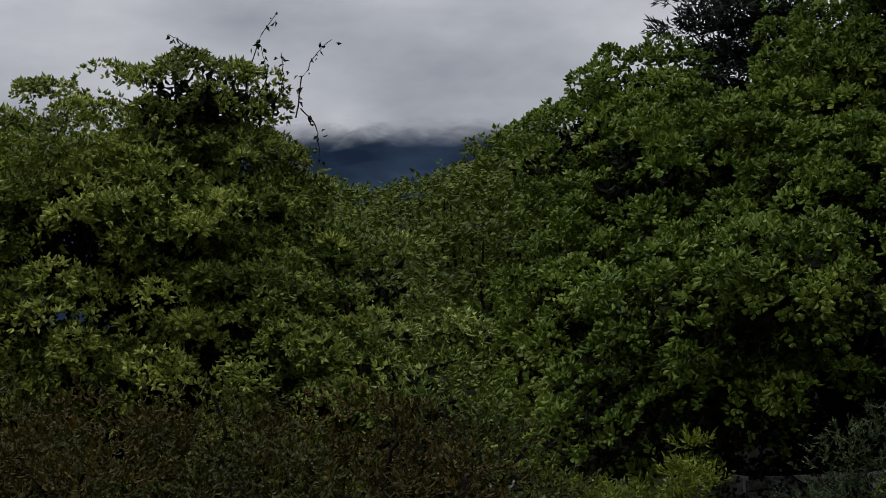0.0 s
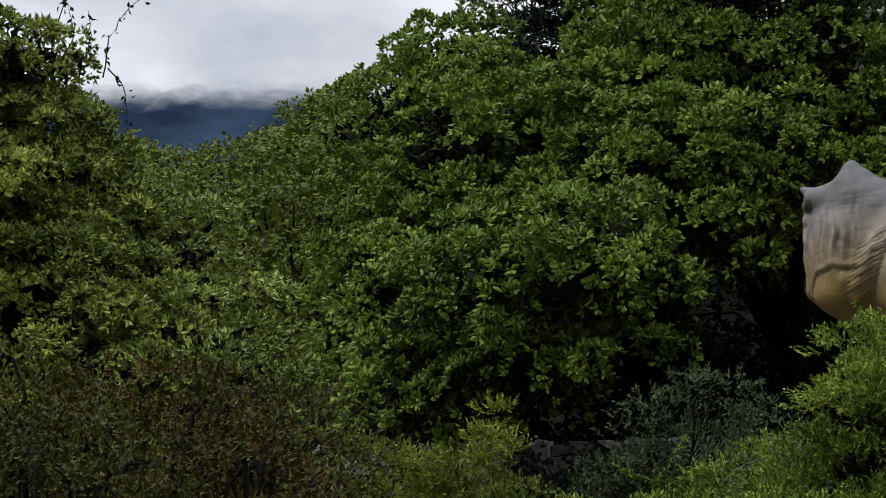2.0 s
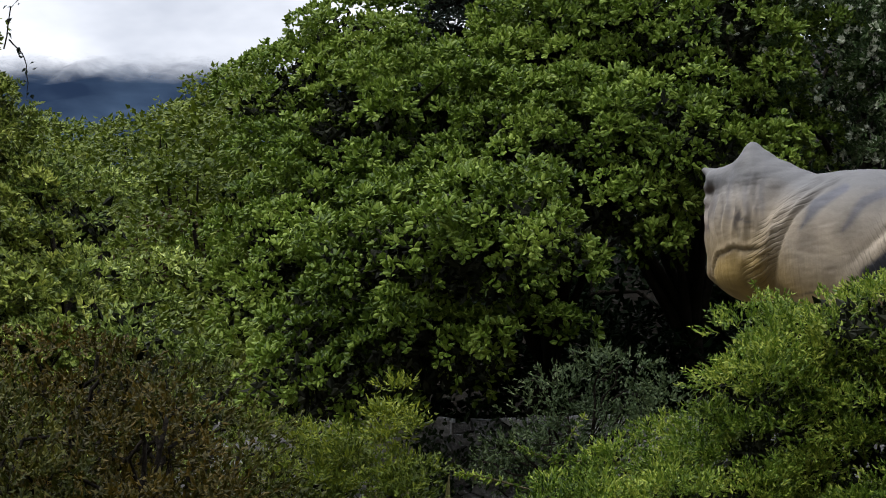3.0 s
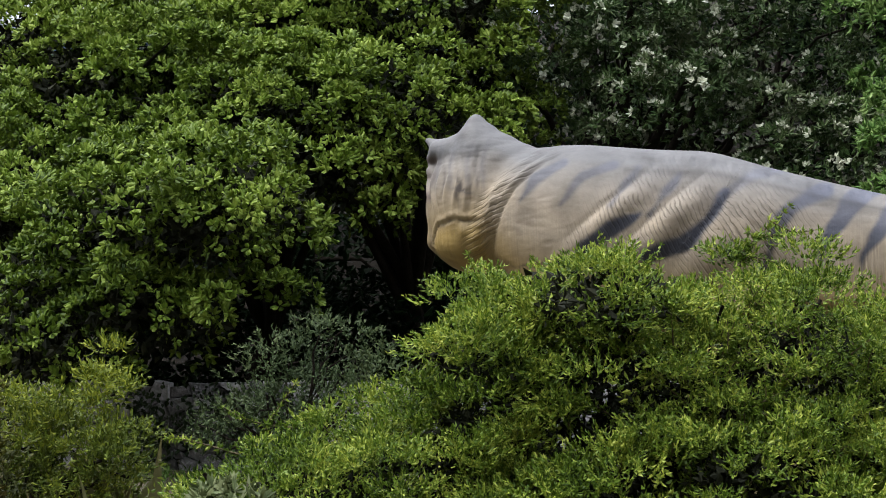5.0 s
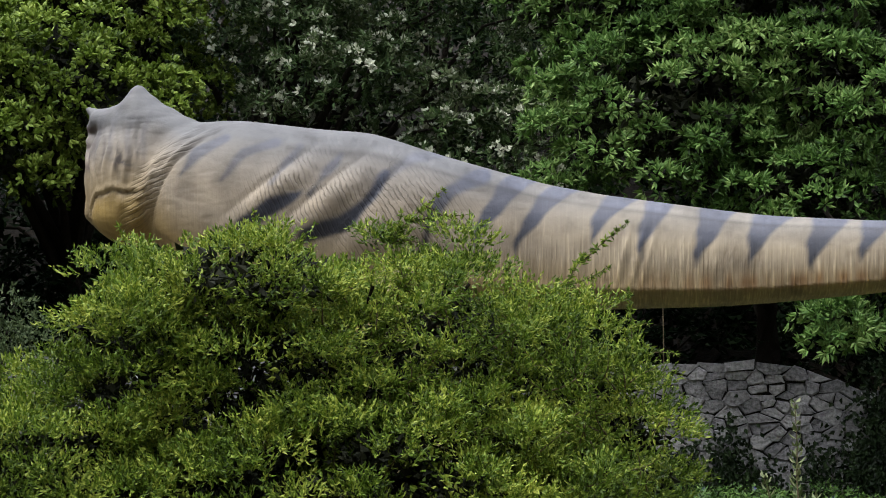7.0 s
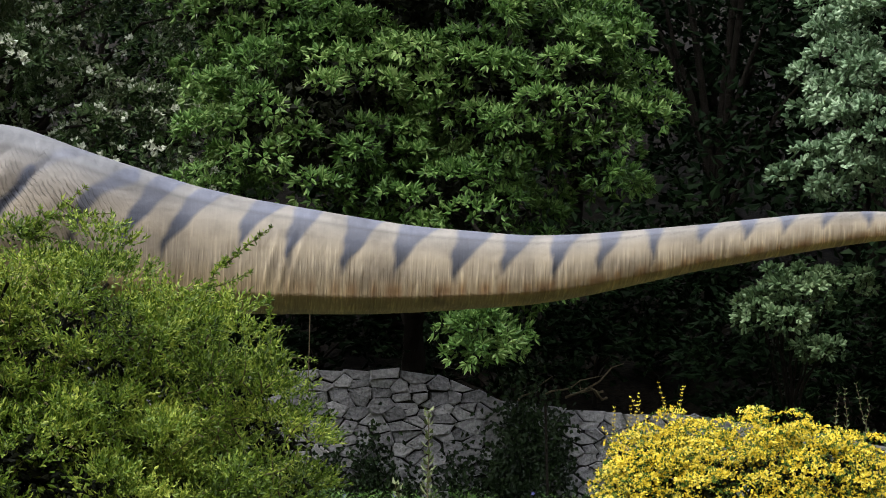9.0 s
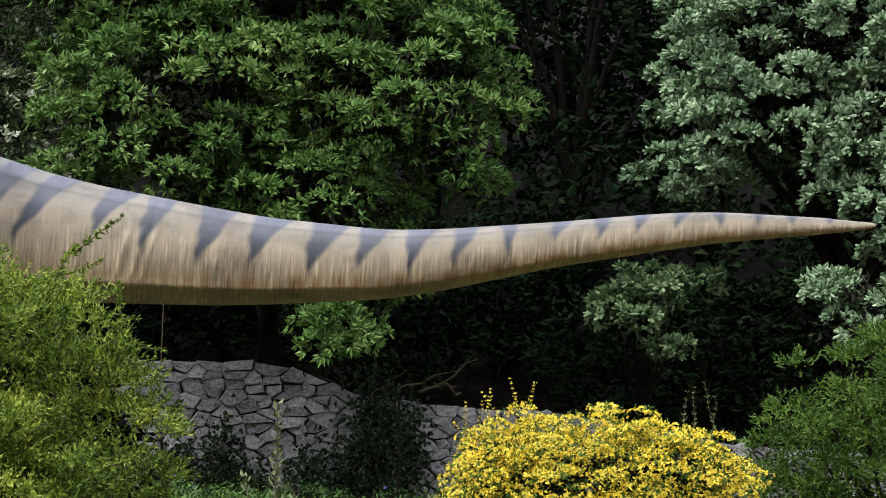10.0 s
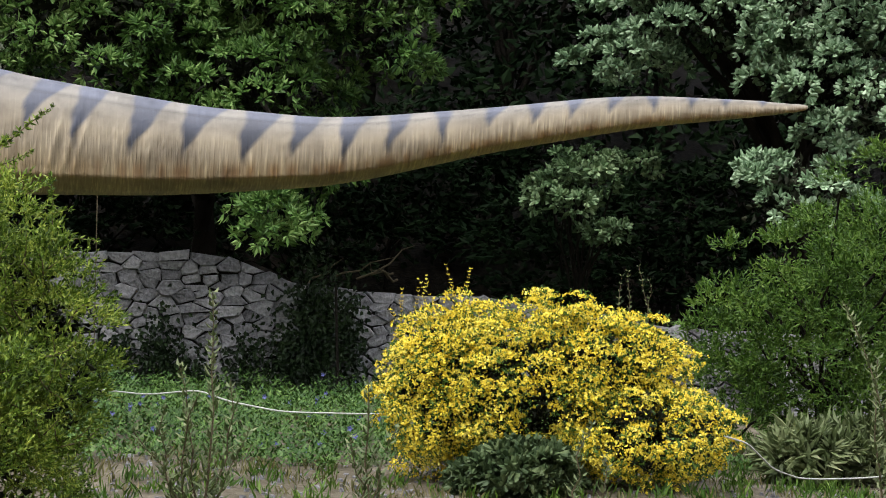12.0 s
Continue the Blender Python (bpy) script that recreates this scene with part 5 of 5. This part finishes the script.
def build_ground_plants():
    rng = np.random.default_rng(300)
    # low carpet of creeping leaves before the wall
    root = thing("periwinkle_carpet", (2, 22, 0), "low carpet of green leaves dotted with blue flowers", "ground cover", kind="stuff")
    p = scatter_ground(rng, 8000, -2.5, 6.5, 17.6, 28.4)
    p = p[(p[:, 1] > 17.4 + 0.5 * np.sin(p[:, 0] * 2.1)) & ~((p[:, 0] > 2.4) & (p[:, 1] < 18))]
    hump = 0.10 + 0.10 * np.sin(p[:, 0] * 3.1) * np.sin(p[:, 1] * 2.3)
    p[:, 2] += rng.uniform(0, 1, len(p)) * np.maximum(hump, 0.04) * 2
    k = np.repeat(np.arange(len(p)), 6)
    a = rng.uniform(0, 2 * np.pi, len(k))
    ax = np.stack([np.cos(a), np.sin(a), rng.uniform(0.0, 0.9, len(k))], 1)
    v, f = leaf_arrays(p[k] + rng.normal(0, 0.04, (len(k), 3)), ax, np.cross(ax, [[0, 0, 1.0]]), rng.uniform(0.04, 0.085, len(k)), rng.uniform(0.02, 0.04, len(k)))
    off = np.array([2, 22, 0.0])
    part_mesh("leaves", mesh_of("leaves", v - off, f, M_LEAFY), root)
    q = p[rng.random(len(p)) < 0.022]
    q = q[(np.sin(q[:, 0] * 2.3 + 1) + np.sin(q[:, 1] * 1.7)) > -0.3] + np.array([0, 0, 0.09])
    k = np.repeat(np.arange(len(q)), 5)
    a = np.tile(np.arange(5) * 2 * np.pi / 5, len(q))
    ax = np.stack([np.cos(a), -0.6 * np.ones(len(a)), np.sin(a)], 1)
    v, f = leaf_arrays(q[k], ax, np.cross(ax, [[0, 1.0, 0]]), np.full(len(k), 0.034), np.full(len(k), 0.03))
    part_mesh("flowers", mesh_of("flowers", v - off, f, M_BLUE), root, "small blue flowers")
    # grass and weeds
    root = thing("grass", (0, 16, 0), "sparse dry and green grass tufts on the soil", "grass", kind="stuff")
    off = np.array([0, 16, 0.0])
    tufts = scatter_ground(rng, 900, -9, 9, 15.2, 26)
    v, f = blades(rng, tufts, 12, 0.10, 0.008)
    part_mesh("blades", mesh_of("blades", v - off, f, M_GRASS), root)
    weeds = scatter_ground(rng, 2200, -11, 9, 14.2, 27)
    weeds = weeds[(weeds[:, 0] < -2) | (weeds[:, 0] > 5.5) | (rng.random(len(weeds)) < np.where(weeds[:, 1] < 17.6, 0.7, 0.12))]
    v, f = blades(rng, weeds, 12, 0.13, 0.009, 0.5)
    part_mesh("weeds", mesh_of("weeds", v - off, f, M_SHRUB), root, "green weeds")
    tall = np.stack([rng.normal(-6.3, 0.35, 60), rng.normal(13.7, 0.25, 60), np.full(60, 0.25)], 1)
    v, f = blades(rng, tall[:20], 5, 1.0, 0.006, 0.2)
    part_mesh("dry_stalks", mesh_of("dry_stalks", v - off, f, M_GRASS), root, "dry straw-coloured stalks")
    # pebbles
    peb = scatter_ground(rng, 900, 0.0, 9, 14.0, 18.5)
    vs, fs = [], []
    cube = np.array([(-1, -1, -1), (1, -1, -1), (1, 1, -1), (-1, 1, -1), (-0.6, -0.6, 0.8), (0.6, -0.6, 0.8), (0.6, 0.6, 0.8), (-0.6, 0.6, 0.8)], float)
    quad = np.array([(0, 1, 5, 4), (1, 2, 6, 5), (2, 3, 7, 6), (3, 0, 4, 7), (4, 5, 6, 7), (3, 2, 1, 0)])
    for i, c in enumerate(peb):
        vs.append(c + cube * rng.uniform(0.008, 0.035, 3) + rng.normal(0, 0.004, (8, 3)))
        fs.append(quad + 8 * i)
    tagged(new("pebbles", mesh_of("pebbles", np.concatenate(vs), np.concatenate(fs), M_STONE)), "small grey and tan pebbles on the soil", "gravel", kind="stuff")


build_ground_plants()


def sapling(seed, base, tips, label, size=0.075, mat=None, name="sapling", lower=0.25, step=0.035):
    """Thin stems with narrow leaves set all the way up."""
    rng = np.random.default_rng(seed)
    base = np.array(base, float)
    root = thing(name, base, label, "plant", "saplings" if name == "sapling" else "")
    for tip in tips:
        tip = np.array(tip, float)
        L = np.linalg.norm(tip - base)
        k = np.linspace(0, 1, 8)[:, None]
        line = base + (tip - base) * k + rng.normal(0, 0.012, (8, 3)) + np.array([rng.normal(0, 0.06), rng.normal(0, 0.06), 0]) * np.sin(k * np.pi)
        v, f = tubes([(line - base, np.linspace(0.11 * size, 0.03 * size, 8))], 6)
        stem = part_mesh("stem", mesh_of("stem", v, f, M_STICK, True), root)
        n = int(L * (1 - lower) / step)
        q = np.linspace(lower, 1, n)
        P = np.stack([np.interp(q, k[:, 0], line[:, a]) for a in range(3)], 1) - base
        P, q = np.repeat(P, 3, 0), np.repeat(q, 3)
        a = np.arange(len(P)) * 2.4 + rng.normal(0, 0.4, len(P))
        ax = np.stack([np.cos(a), np.sin(a), rng.uniform(0.2, 1.3, len(P))], 1)
        sd = np.cross(ax, [[0, 0, 1.0]])
        v, f = leaf_arrays(P, ax, sd, size * rng.uniform(0.6, 1.3, len(P)) * (1.15 - 0.6 * q), 0.28 * size * rng.uniform(0.7, 1.3, len(P)))
        part_mesh("leaves", mesh_of("leaves", v, f, mat or M_SAGE), stem)


sapling(310, (0.84, 11.97, 0), [(0.88, 11.97, 1.52), (0.7, 11.9, 1.12), (0.98, 12.05, 1.0), (0.6, 12.0, 0.85), (1.1, 11.9, 0.75), (0.8, 11.8, 0.95), (0.45, 11.95, 0.72)], "thin-stemmed sapling with narrow grey-green leaves", 0.09)
sapling(311, (1.80, 11.87, 0), [(1.78, 11.87, 1.02), (1.95, 11.9, 0.8), (1.66, 11.8, 0.74), (1.85, 12.0, 0.62)], "thin-stemmed sapling with narrow grey-green leaves", 0.09)
sapling(312, (3.3, 12.58, 0), [(3.28, 12.58, 0.80), (3.38, 12.6, 0.6)], "thin-stemmed sapling with narrow grey-green leaves", 0.08)
sapling(313, (5.45, 12.95, 0), [(5.12, 13.0, 1.56), (5.3, 12.95, 1.24), (5.42, 12.9, 1.05), (5.5, 13.0, 0.8)], "thin-stemmed sapling with narrow grey-green leaves", 0.09)
sapling(314, (3.3, 17.5, 1.1), [(3.25, 17.5, 1.78), (3.08, 17.48, 1.70), (3.44, 17.52, 1.75), (3.42, 17.46, 1.66), (3.0, 17.5, 1.66)], "yellow-flowered sprigs standing above the bush", 0.04, M_FLOWER, "flower_sprig", 0.45, 0.03)
sapling(318, (2.95, 17.45, 0.95), [(2.86, 17.45, 1.58), (2.98, 17.45, 1.58), (2.76, 17.45, 1.4)], "thin yellow-flowered sprigs beside the bush", 0.04, M_FLOWER, "flower_sprig", 0.4, 0.03)
sapling(315, (4.92, 17.3, 1.0), [(4.9, 17.3, 1.86), (4.77, 17.3, 1.75), (5.04, 17.3, 1.72), (4.82, 17.28, 1.80)], "green sprigs standing above the bush", 0.05, M_SAGE, "leaf_sprig", 0.5, 0.05)
tree("ground_plant", 316, foot(13.0, 16.3), [blob(12.9, 16.3, 0.16, 0.42, 0.3, 0.26), blob(11.9, 16.35, 0.12, 0.3, 0.25, 0.2)], "low dark bluish-green leafy plant", "plant", M_DUSKY, 0.12, 14, 7, 0.08, 0.055, "rosette", 0.01, limbs=6, core=0, blunt=True)
tree("ground_plant", 317, foot(20.8, 18.4), [blob(20.6, 18.4, 0.2, 0.4, 0.3, 0.3), blob(21.9, 18.6, 0.22, 0.4, 0.3, 0.32)], "low plant with long pale green leaves", "plant", M_SAGE, 0.14, 8, 6, 0.16, 0.05, "rosette", 0.01, limbs=6, core=0)
tree("ground_plant", 318, foot(-20.5, 11.2), [blob(-20.9, 11.2, 1.1, 0.22, 0.2, 0.12), blob(-19.8, 11.3, 0.95, 0.3, 0.3, 0.15)], "pale broad-leaved weed beside the bush", "plant", M_SAGE, 0.1, 6, 6, 0.075, 0.035, "rosette", 0.01, limbs=14, core=0)


def wall_y(x):
    return np.interp(x, [-18, -10.7, -3, 2, 6, 9.1, 14], [26.2, 26.2, 28.6, 29.1, 28.6, 27.5, 25.6])


def wall_top(x):
    return np.interp(x, [-18, -10.7, -6, 0, 2.0, 2.5, 3.2, 4.2, 6, 9, 14], [2.2, 1.98, 1.95, 1.95, 1.96, 1.86, 1.6, 1.5, 1.47, 1.12, 1.05])


def ivy(seed, spots, label):
    """Climbing leaves over the wall's face."""
    rng = np.random.default_rng(seed)
    root = thing("ivy", (spots[0][0], wall_y(spots[0][0]) - 0.2, 0), label, "climbing plant", "wall ivy")
    off = np.array(root.location)
    ps = []
    for x, z, rx, rz, n in spots:
        q = rng.normal(0, 0.5, (n, 2))
        px = x + q[:, 0] * rx
        pz = np.maximum(z + q[:, 1] * rz, 0.02)
        ps.append(np.stack([px, wall_y(px) - rng.uniform(0.16, 0.32, n), pz], 1))
    p = np.concatenate(ps)
    n = len(p)
    ax = unit(rng.normal(0, 0.6, (n, 3)) + np.array([0, -0.25, -0.7]))
    v, f = leaf_arrays(p, ax, np.cross(ax, [[0, 1.0, 0]]) + rng.normal(0, 0.3, (n, 3)), rng.uniform(0.05, 0.11, n), rng.uniform(0.04, 0.075, n))
    part_mesh("leaves", mesh_of("leaves", v - off, f, M_IVY), root)
    for x, z, rx, rz, n in spots:
        k = np.linspace(0, 1, 6)
        px = x + rng.normal(0, 0.08, 6)
        line = np.stack([px, wall_y(px) - 0.1, 0.02 + k * (z + 0.4 * rz)], 1)
        v, f = tubes([(line - off, np.linspace(0.012, 0.004, 6))], 5)
        part_mesh("stem", mesh_of("stem", v, f, M_BARK, True), root)


ivy(320, [(0.65, 0.35, 0.35, 0.5, 500), (1.3, 0.5, 0.3, 0.6, 500), (1.75, 0.25, 0.4, 0.35, 350)], "dark ivy on the foot of the stone wall")
ivy(321, [(3.42, 1.0, 0.42, 1.1, 1300), (3.1, 0.4, 0.4, 0.6, 600), (3.9, 0.8, 0.3, 0.9, 600), (2.5, 0.4, 0.3, 0.5, 350)], "dark ivy hanging thickly over the wall")
# the last two spots are added leaves that stand in for shade on the wall
ivy(322, [(7.9, 0.6, 0.6, 0.6, 400), (9.3, 0.5, 0.5, 0.5, 300), (-9.2, 1.3, 0.6, 0.7, 700), (-10.1, 1.5, 0.7, 0.5, 500), (-11.2, 1.3, 0.4, 0.7, 500)], "dark ivy on the stone wall, with patches added to darken its west end")


def rope(name, pts, r, label, category):
    p = np.array(pts, float)
    k = np.linspace(0, len(p) - 1, 14 * (len(p) - 1) + 1)
    i = np.arange(len(p))
    q = np.stack([np.interp(k, i, p[:, a]) for a in range(3)], 1)
    w = np.hanning(13) / np.hanning(13).sum()
    for a in range(3):
        pad = np.concatenate([np.full(6, q[0, a]), q[:, a], np.full(6, q[-1, a])])
        q[:, a] = np.convolve(pad, w, "valid")
    v, f = tubes([(q, np.full(len(q), r))], 8)
    tagged(new(name, mesh_of(name, v, f, M_ROPE, True)), label, category, "barrier ropes")


rope("rope", [(-0.6, 20.3, 0.62), (0.28, 19.99, 0.51), (0.8, 19.4, 0.50), (1.24, 18.96, 0.58), (1.5, 18.7, 0.50), (1.95, 18.3, 0.44), (2.6, 17.81, 0.47), (3.2, 17.6, 0.5)], 0.007, "white rope sagging in front of the ground cover", "rope")
rope("rope", [(5.2, 15.75, 0.5), (5.38, 15.65, 0.45), (5.72, 16.0, 0.22), (6.05, 16.3, 0.12), (6.3, 16.45, 0.10), (6.7, 16.5, 0.11), (7.3, 16.6, 0.16)], 0.007, "white rope hanging to the ground beside the yellow bush", "rope")
v, f = tubes([(np.array([(0.30, 24.0, 3.0), (0.32, 24, 1.8), (0.35, 24, 0.0)]), np.full(3, 0.006))], 6)
tagged(new("hanging_vine", mesh_of("hanging_vine", v, f, M_STICK, True)), "thin vine hanging straight down from the tree", "vine")
v, f = tubes([(np.array([(3.66, 28.1, 1.58), (3.70, 28.1, 0.8), (3.75, 28.1, 0.0)]), np.array([0.018, 0.02, 0.022]))], 8)
tagged(new("stake", mesh_of("stake", v, f, M_BARK, True)), "thin weathered wooden stake against the wall", "stake")


def dead_branches():
    rng = np.random.default_rng(330)
    paths = []
    for _ in range(7):
        a = np.array([rng.uniform(3.3, 4.8), 29.3 + rng.uniform(0, 0.6), rng.uniform(1.5, 1.8)])
        e = a + np.array([rng.uniform(-1.0, 1.0), rng.uniform(-0.3, 0.2), rng.uniform(-0.05, 0.55)])
        k = np.linspace(0, 1, 5)[:, None]
        paths.append((a + (e - a) * k + rng.normal(0, 0.05, (5, 3)), np.linspace(0.022, 0.006, 5)))
    v, f = tubes(paths, 6)
    tagged(new("dead_branches", mesh_of("dead_branches", v, f, M_STICK, True)), "bare dead branches lying on top of the wall", "branches", kind="stuff")


dead_branches()


def climbing_vine():
    """Bare shoots with a few leaves reaching above the evergreen tree."""
    rng = np.random.default_rng(340)
    root = thing("climbing_vine", (-11.4, 15.6, 5.2), "thin climbing vine shoots with sparse dark leaves against the sky", "vine")
    off = np.array(root.location)
    shoots = [((-11.43, 15.55, 5.6), (-11.33, 15.63, 6.12), (-11.16, 15.73, 6.44)), ((-11.04, 15.83, 5.4), (-10.93, 15.9, 5.95), (-10.74, 16.04, 6.2)),
              ((-11.35, 15.6, 5.5), (-11.24, 15.7, 5.85), (-11.30, 15.68, 6.1)), ((-11.2, 15.7, 5.4), (-11.12, 15.77, 5.8), (-11.12, 15.77, 6.06)),
              ((-11.75, 15.3, 5.8), (-11.83, 15.24, 6.12), (-11.98, 15.15, 6.27)), ((-10.98, 15.86, 5.5), (-10.86, 15.95, 5.3), (-10.84, 15.95, 4.95))]
    for s in shoots:
        p = np.array(s)
        k = np.linspace(0, 2, 10)
        q = np.stack([np.interp(k, [0, 1, 2], p[:, a]) for a in range(3)], 1) + rng.normal(0, 0.012, (10, 3))
        v, f = tubes([(q - off, np.linspace(0.008, 0.003, 10))], 5)
        stem = part_mesh("stem", mesh_of("stem", v, f, M_BARK, True), root)
        n = 12
        c = q[rng.integers(2, 10, n)] + rng.normal(0, 0.025, (n, 3)) - off
        ax = unit(rng.normal(0, 0.7, (n, 3)) + np.array([0, 0, -0.5]))
        v, f = leaf_arrays(c, ax, rng.normal(0, 1, (n, 3)), rng.uniform(0.05, 0.085, n), rng.uniform(0.025, 0.045, n))
        part_mesh("leaves", mesh_of("leaves", v, f, M_NEEDLE), stem)


climbing_vine()


# ---- the stone wall ----
def clip_cell(poly, px, pz, qx, qz):
    """Keep the side of poly nearer to p than to q."""
    mx, mz, nx, nz = (px + qx) / 2, (pz + qz) / 2, qx - px, qz - pz
    out = []
    for (ax, az), (bx, bz) in zip(poly, poly[1:] + poly[:1]):
        da, db = (ax - mx) * nx + (az - mz) * nz, (bx - mx) * nx + (bz - mz) * nz
        if da <= 0:
            out.append((ax, az))
        if da * db < 0:
            t = da / (da - db)
            out.append((ax + (bx - ax) * t, az + (bz - az) * t))
    return out


def stone_solid(rng, cell):
    """One wall stone, its face rounded off and a little uneven: verts and faces, about the cell's middle."""
    c = np.array(cell)
    c = c + rng.normal(0, 0.014, c.shape)
    m = c.mean(0)
    n = len(c)
    proud = rng.uniform(0.02, 0.08)
    tilt = rng.normal(0, 0.06, 2)

    def ring(shrink, depth):
        q = m + (c - m) * shrink
        return [(x, wall_y(x) - depth - tilt[0] * (x - m[0]) - tilt[1] * (z - m[1]), z) for x, z in q]

    size = max(0.12, float(np.abs(c - m).max()))
    vs = ring(1 - 0.007 / size, -0.10) + ring(1 - 0.011 / size, proud * 0.55) + ring(1 - 0.034 / size, proud)
    fs = [tuple(range(2 * n, 3 * n))]
    for r in (0, n):
        for i in range(n):
            j = (i + 1) % n
            fs.append((r + i, r + j, r + n + j, r + n + i))
    o = np.array([m[0], wall_y(m[0]), m[1]])
    return [tuple(np.array(v) - o) for v in vs], fs, o


def build_wall():
    rng = np.random.default_rng(350)
    xs = np.linspace(-17, 13, 61)
    back = 0.5
    vs, fs = [], []
    for i, x in enumerate(xs):
        y, t, g = float(wall_y(x)), float(wall_top(x)), float(terrain(x, wall_y(x))) - 0.3
        vs += [(x, y + 0.02, g), (x, y + 0.02, t - 0.05), (x, y + back, t - 0.05), (x, y + back, g)]
        if i:
            a, b = 4 * (i - 1), 4 * i
            fs += [(a + k, b + k, b + (k + 1) % 4, a + (k + 1) % 4) for k in range(4)]
    me = mesh_of("wall_north", np.array(vs), np.array(fs), M_MORTAR)
    wall = tagged(new("wall_north", me), "dry grey fieldstone retaining wall with a stepped top", "wall", kind="structure")
    seeds = []
    for _ in range(9000):
        x = rng.uniform(-17, 13)
        z = rng.uniform(float(terrain(x, wall_y(x))) + 0.04, float(wall_top(x)) - 0.06)
        gap = rng.uniform(0.14, 0.35)
        if all((x - a) ** 2 + ((z - b) * 1.75) ** 2 > gap * gap for a, b in seeds[-4000:]):
            seeds.append((x, z))
    S = np.array(seeds)
    joined_v, joined_f, o = [], [], 0
    for i, (x, z) in enumerate(S):
        g, t = float(terrain(x, wall_y(x))) - 0.05, float(wall_top(x))
        slope = float(wall_top(x + 0.2) - wall_top(x - 0.2)) / 0.4
        cell = [(x - 0.4, g), (x + 0.4, g), (x + 0.4, t + 0.4 * slope + rng.normal(0, 0.02)), (x - 0.4, t - 0.4 * slope + rng.normal(0, 0.02))]
        near = np.argsort((((S - S[i]) * np.array([1, 1.75])) ** 2).sum(1))[1:16]
        for j in near:
            cell = [(a, b * 1.75) for a, b in cell]
            cell = [(a, b / 1.75) for a, b in clip_cell(cell, x, z * 1.75, S[j][0], S[j][1] * 1.75)]
            if len(cell) < 3:
                break
        if len(cell) < 3:
            continue
        v, f, at_ = stone_solid(rng, cell)
        if (-0.3 < x < 9.6) or (-11.6 < x < -9.0):
            m = bpy.data.meshes.new("stone")
            m.from_pydata(v, [], f)
            m.materials.append(M_STONE)
            ob = new("stone", m)
            ob.parent, ob.location = wall, at_
        else:
            joined_v += [tuple(np.array(q) + at_) for q in v]
            joined_f += [tuple(k + o for k in q) for q in f]
            o += len(v)
    m = bpy.data.meshes.new("more_stones")
    m.from_pydata(joined_v, [], joined_f)
    m.materials.append(M_STONE)
    rest = new("more_stones", m)
    rest.parent = wall
    tagged(rest, kind="stuff")


build_wall()
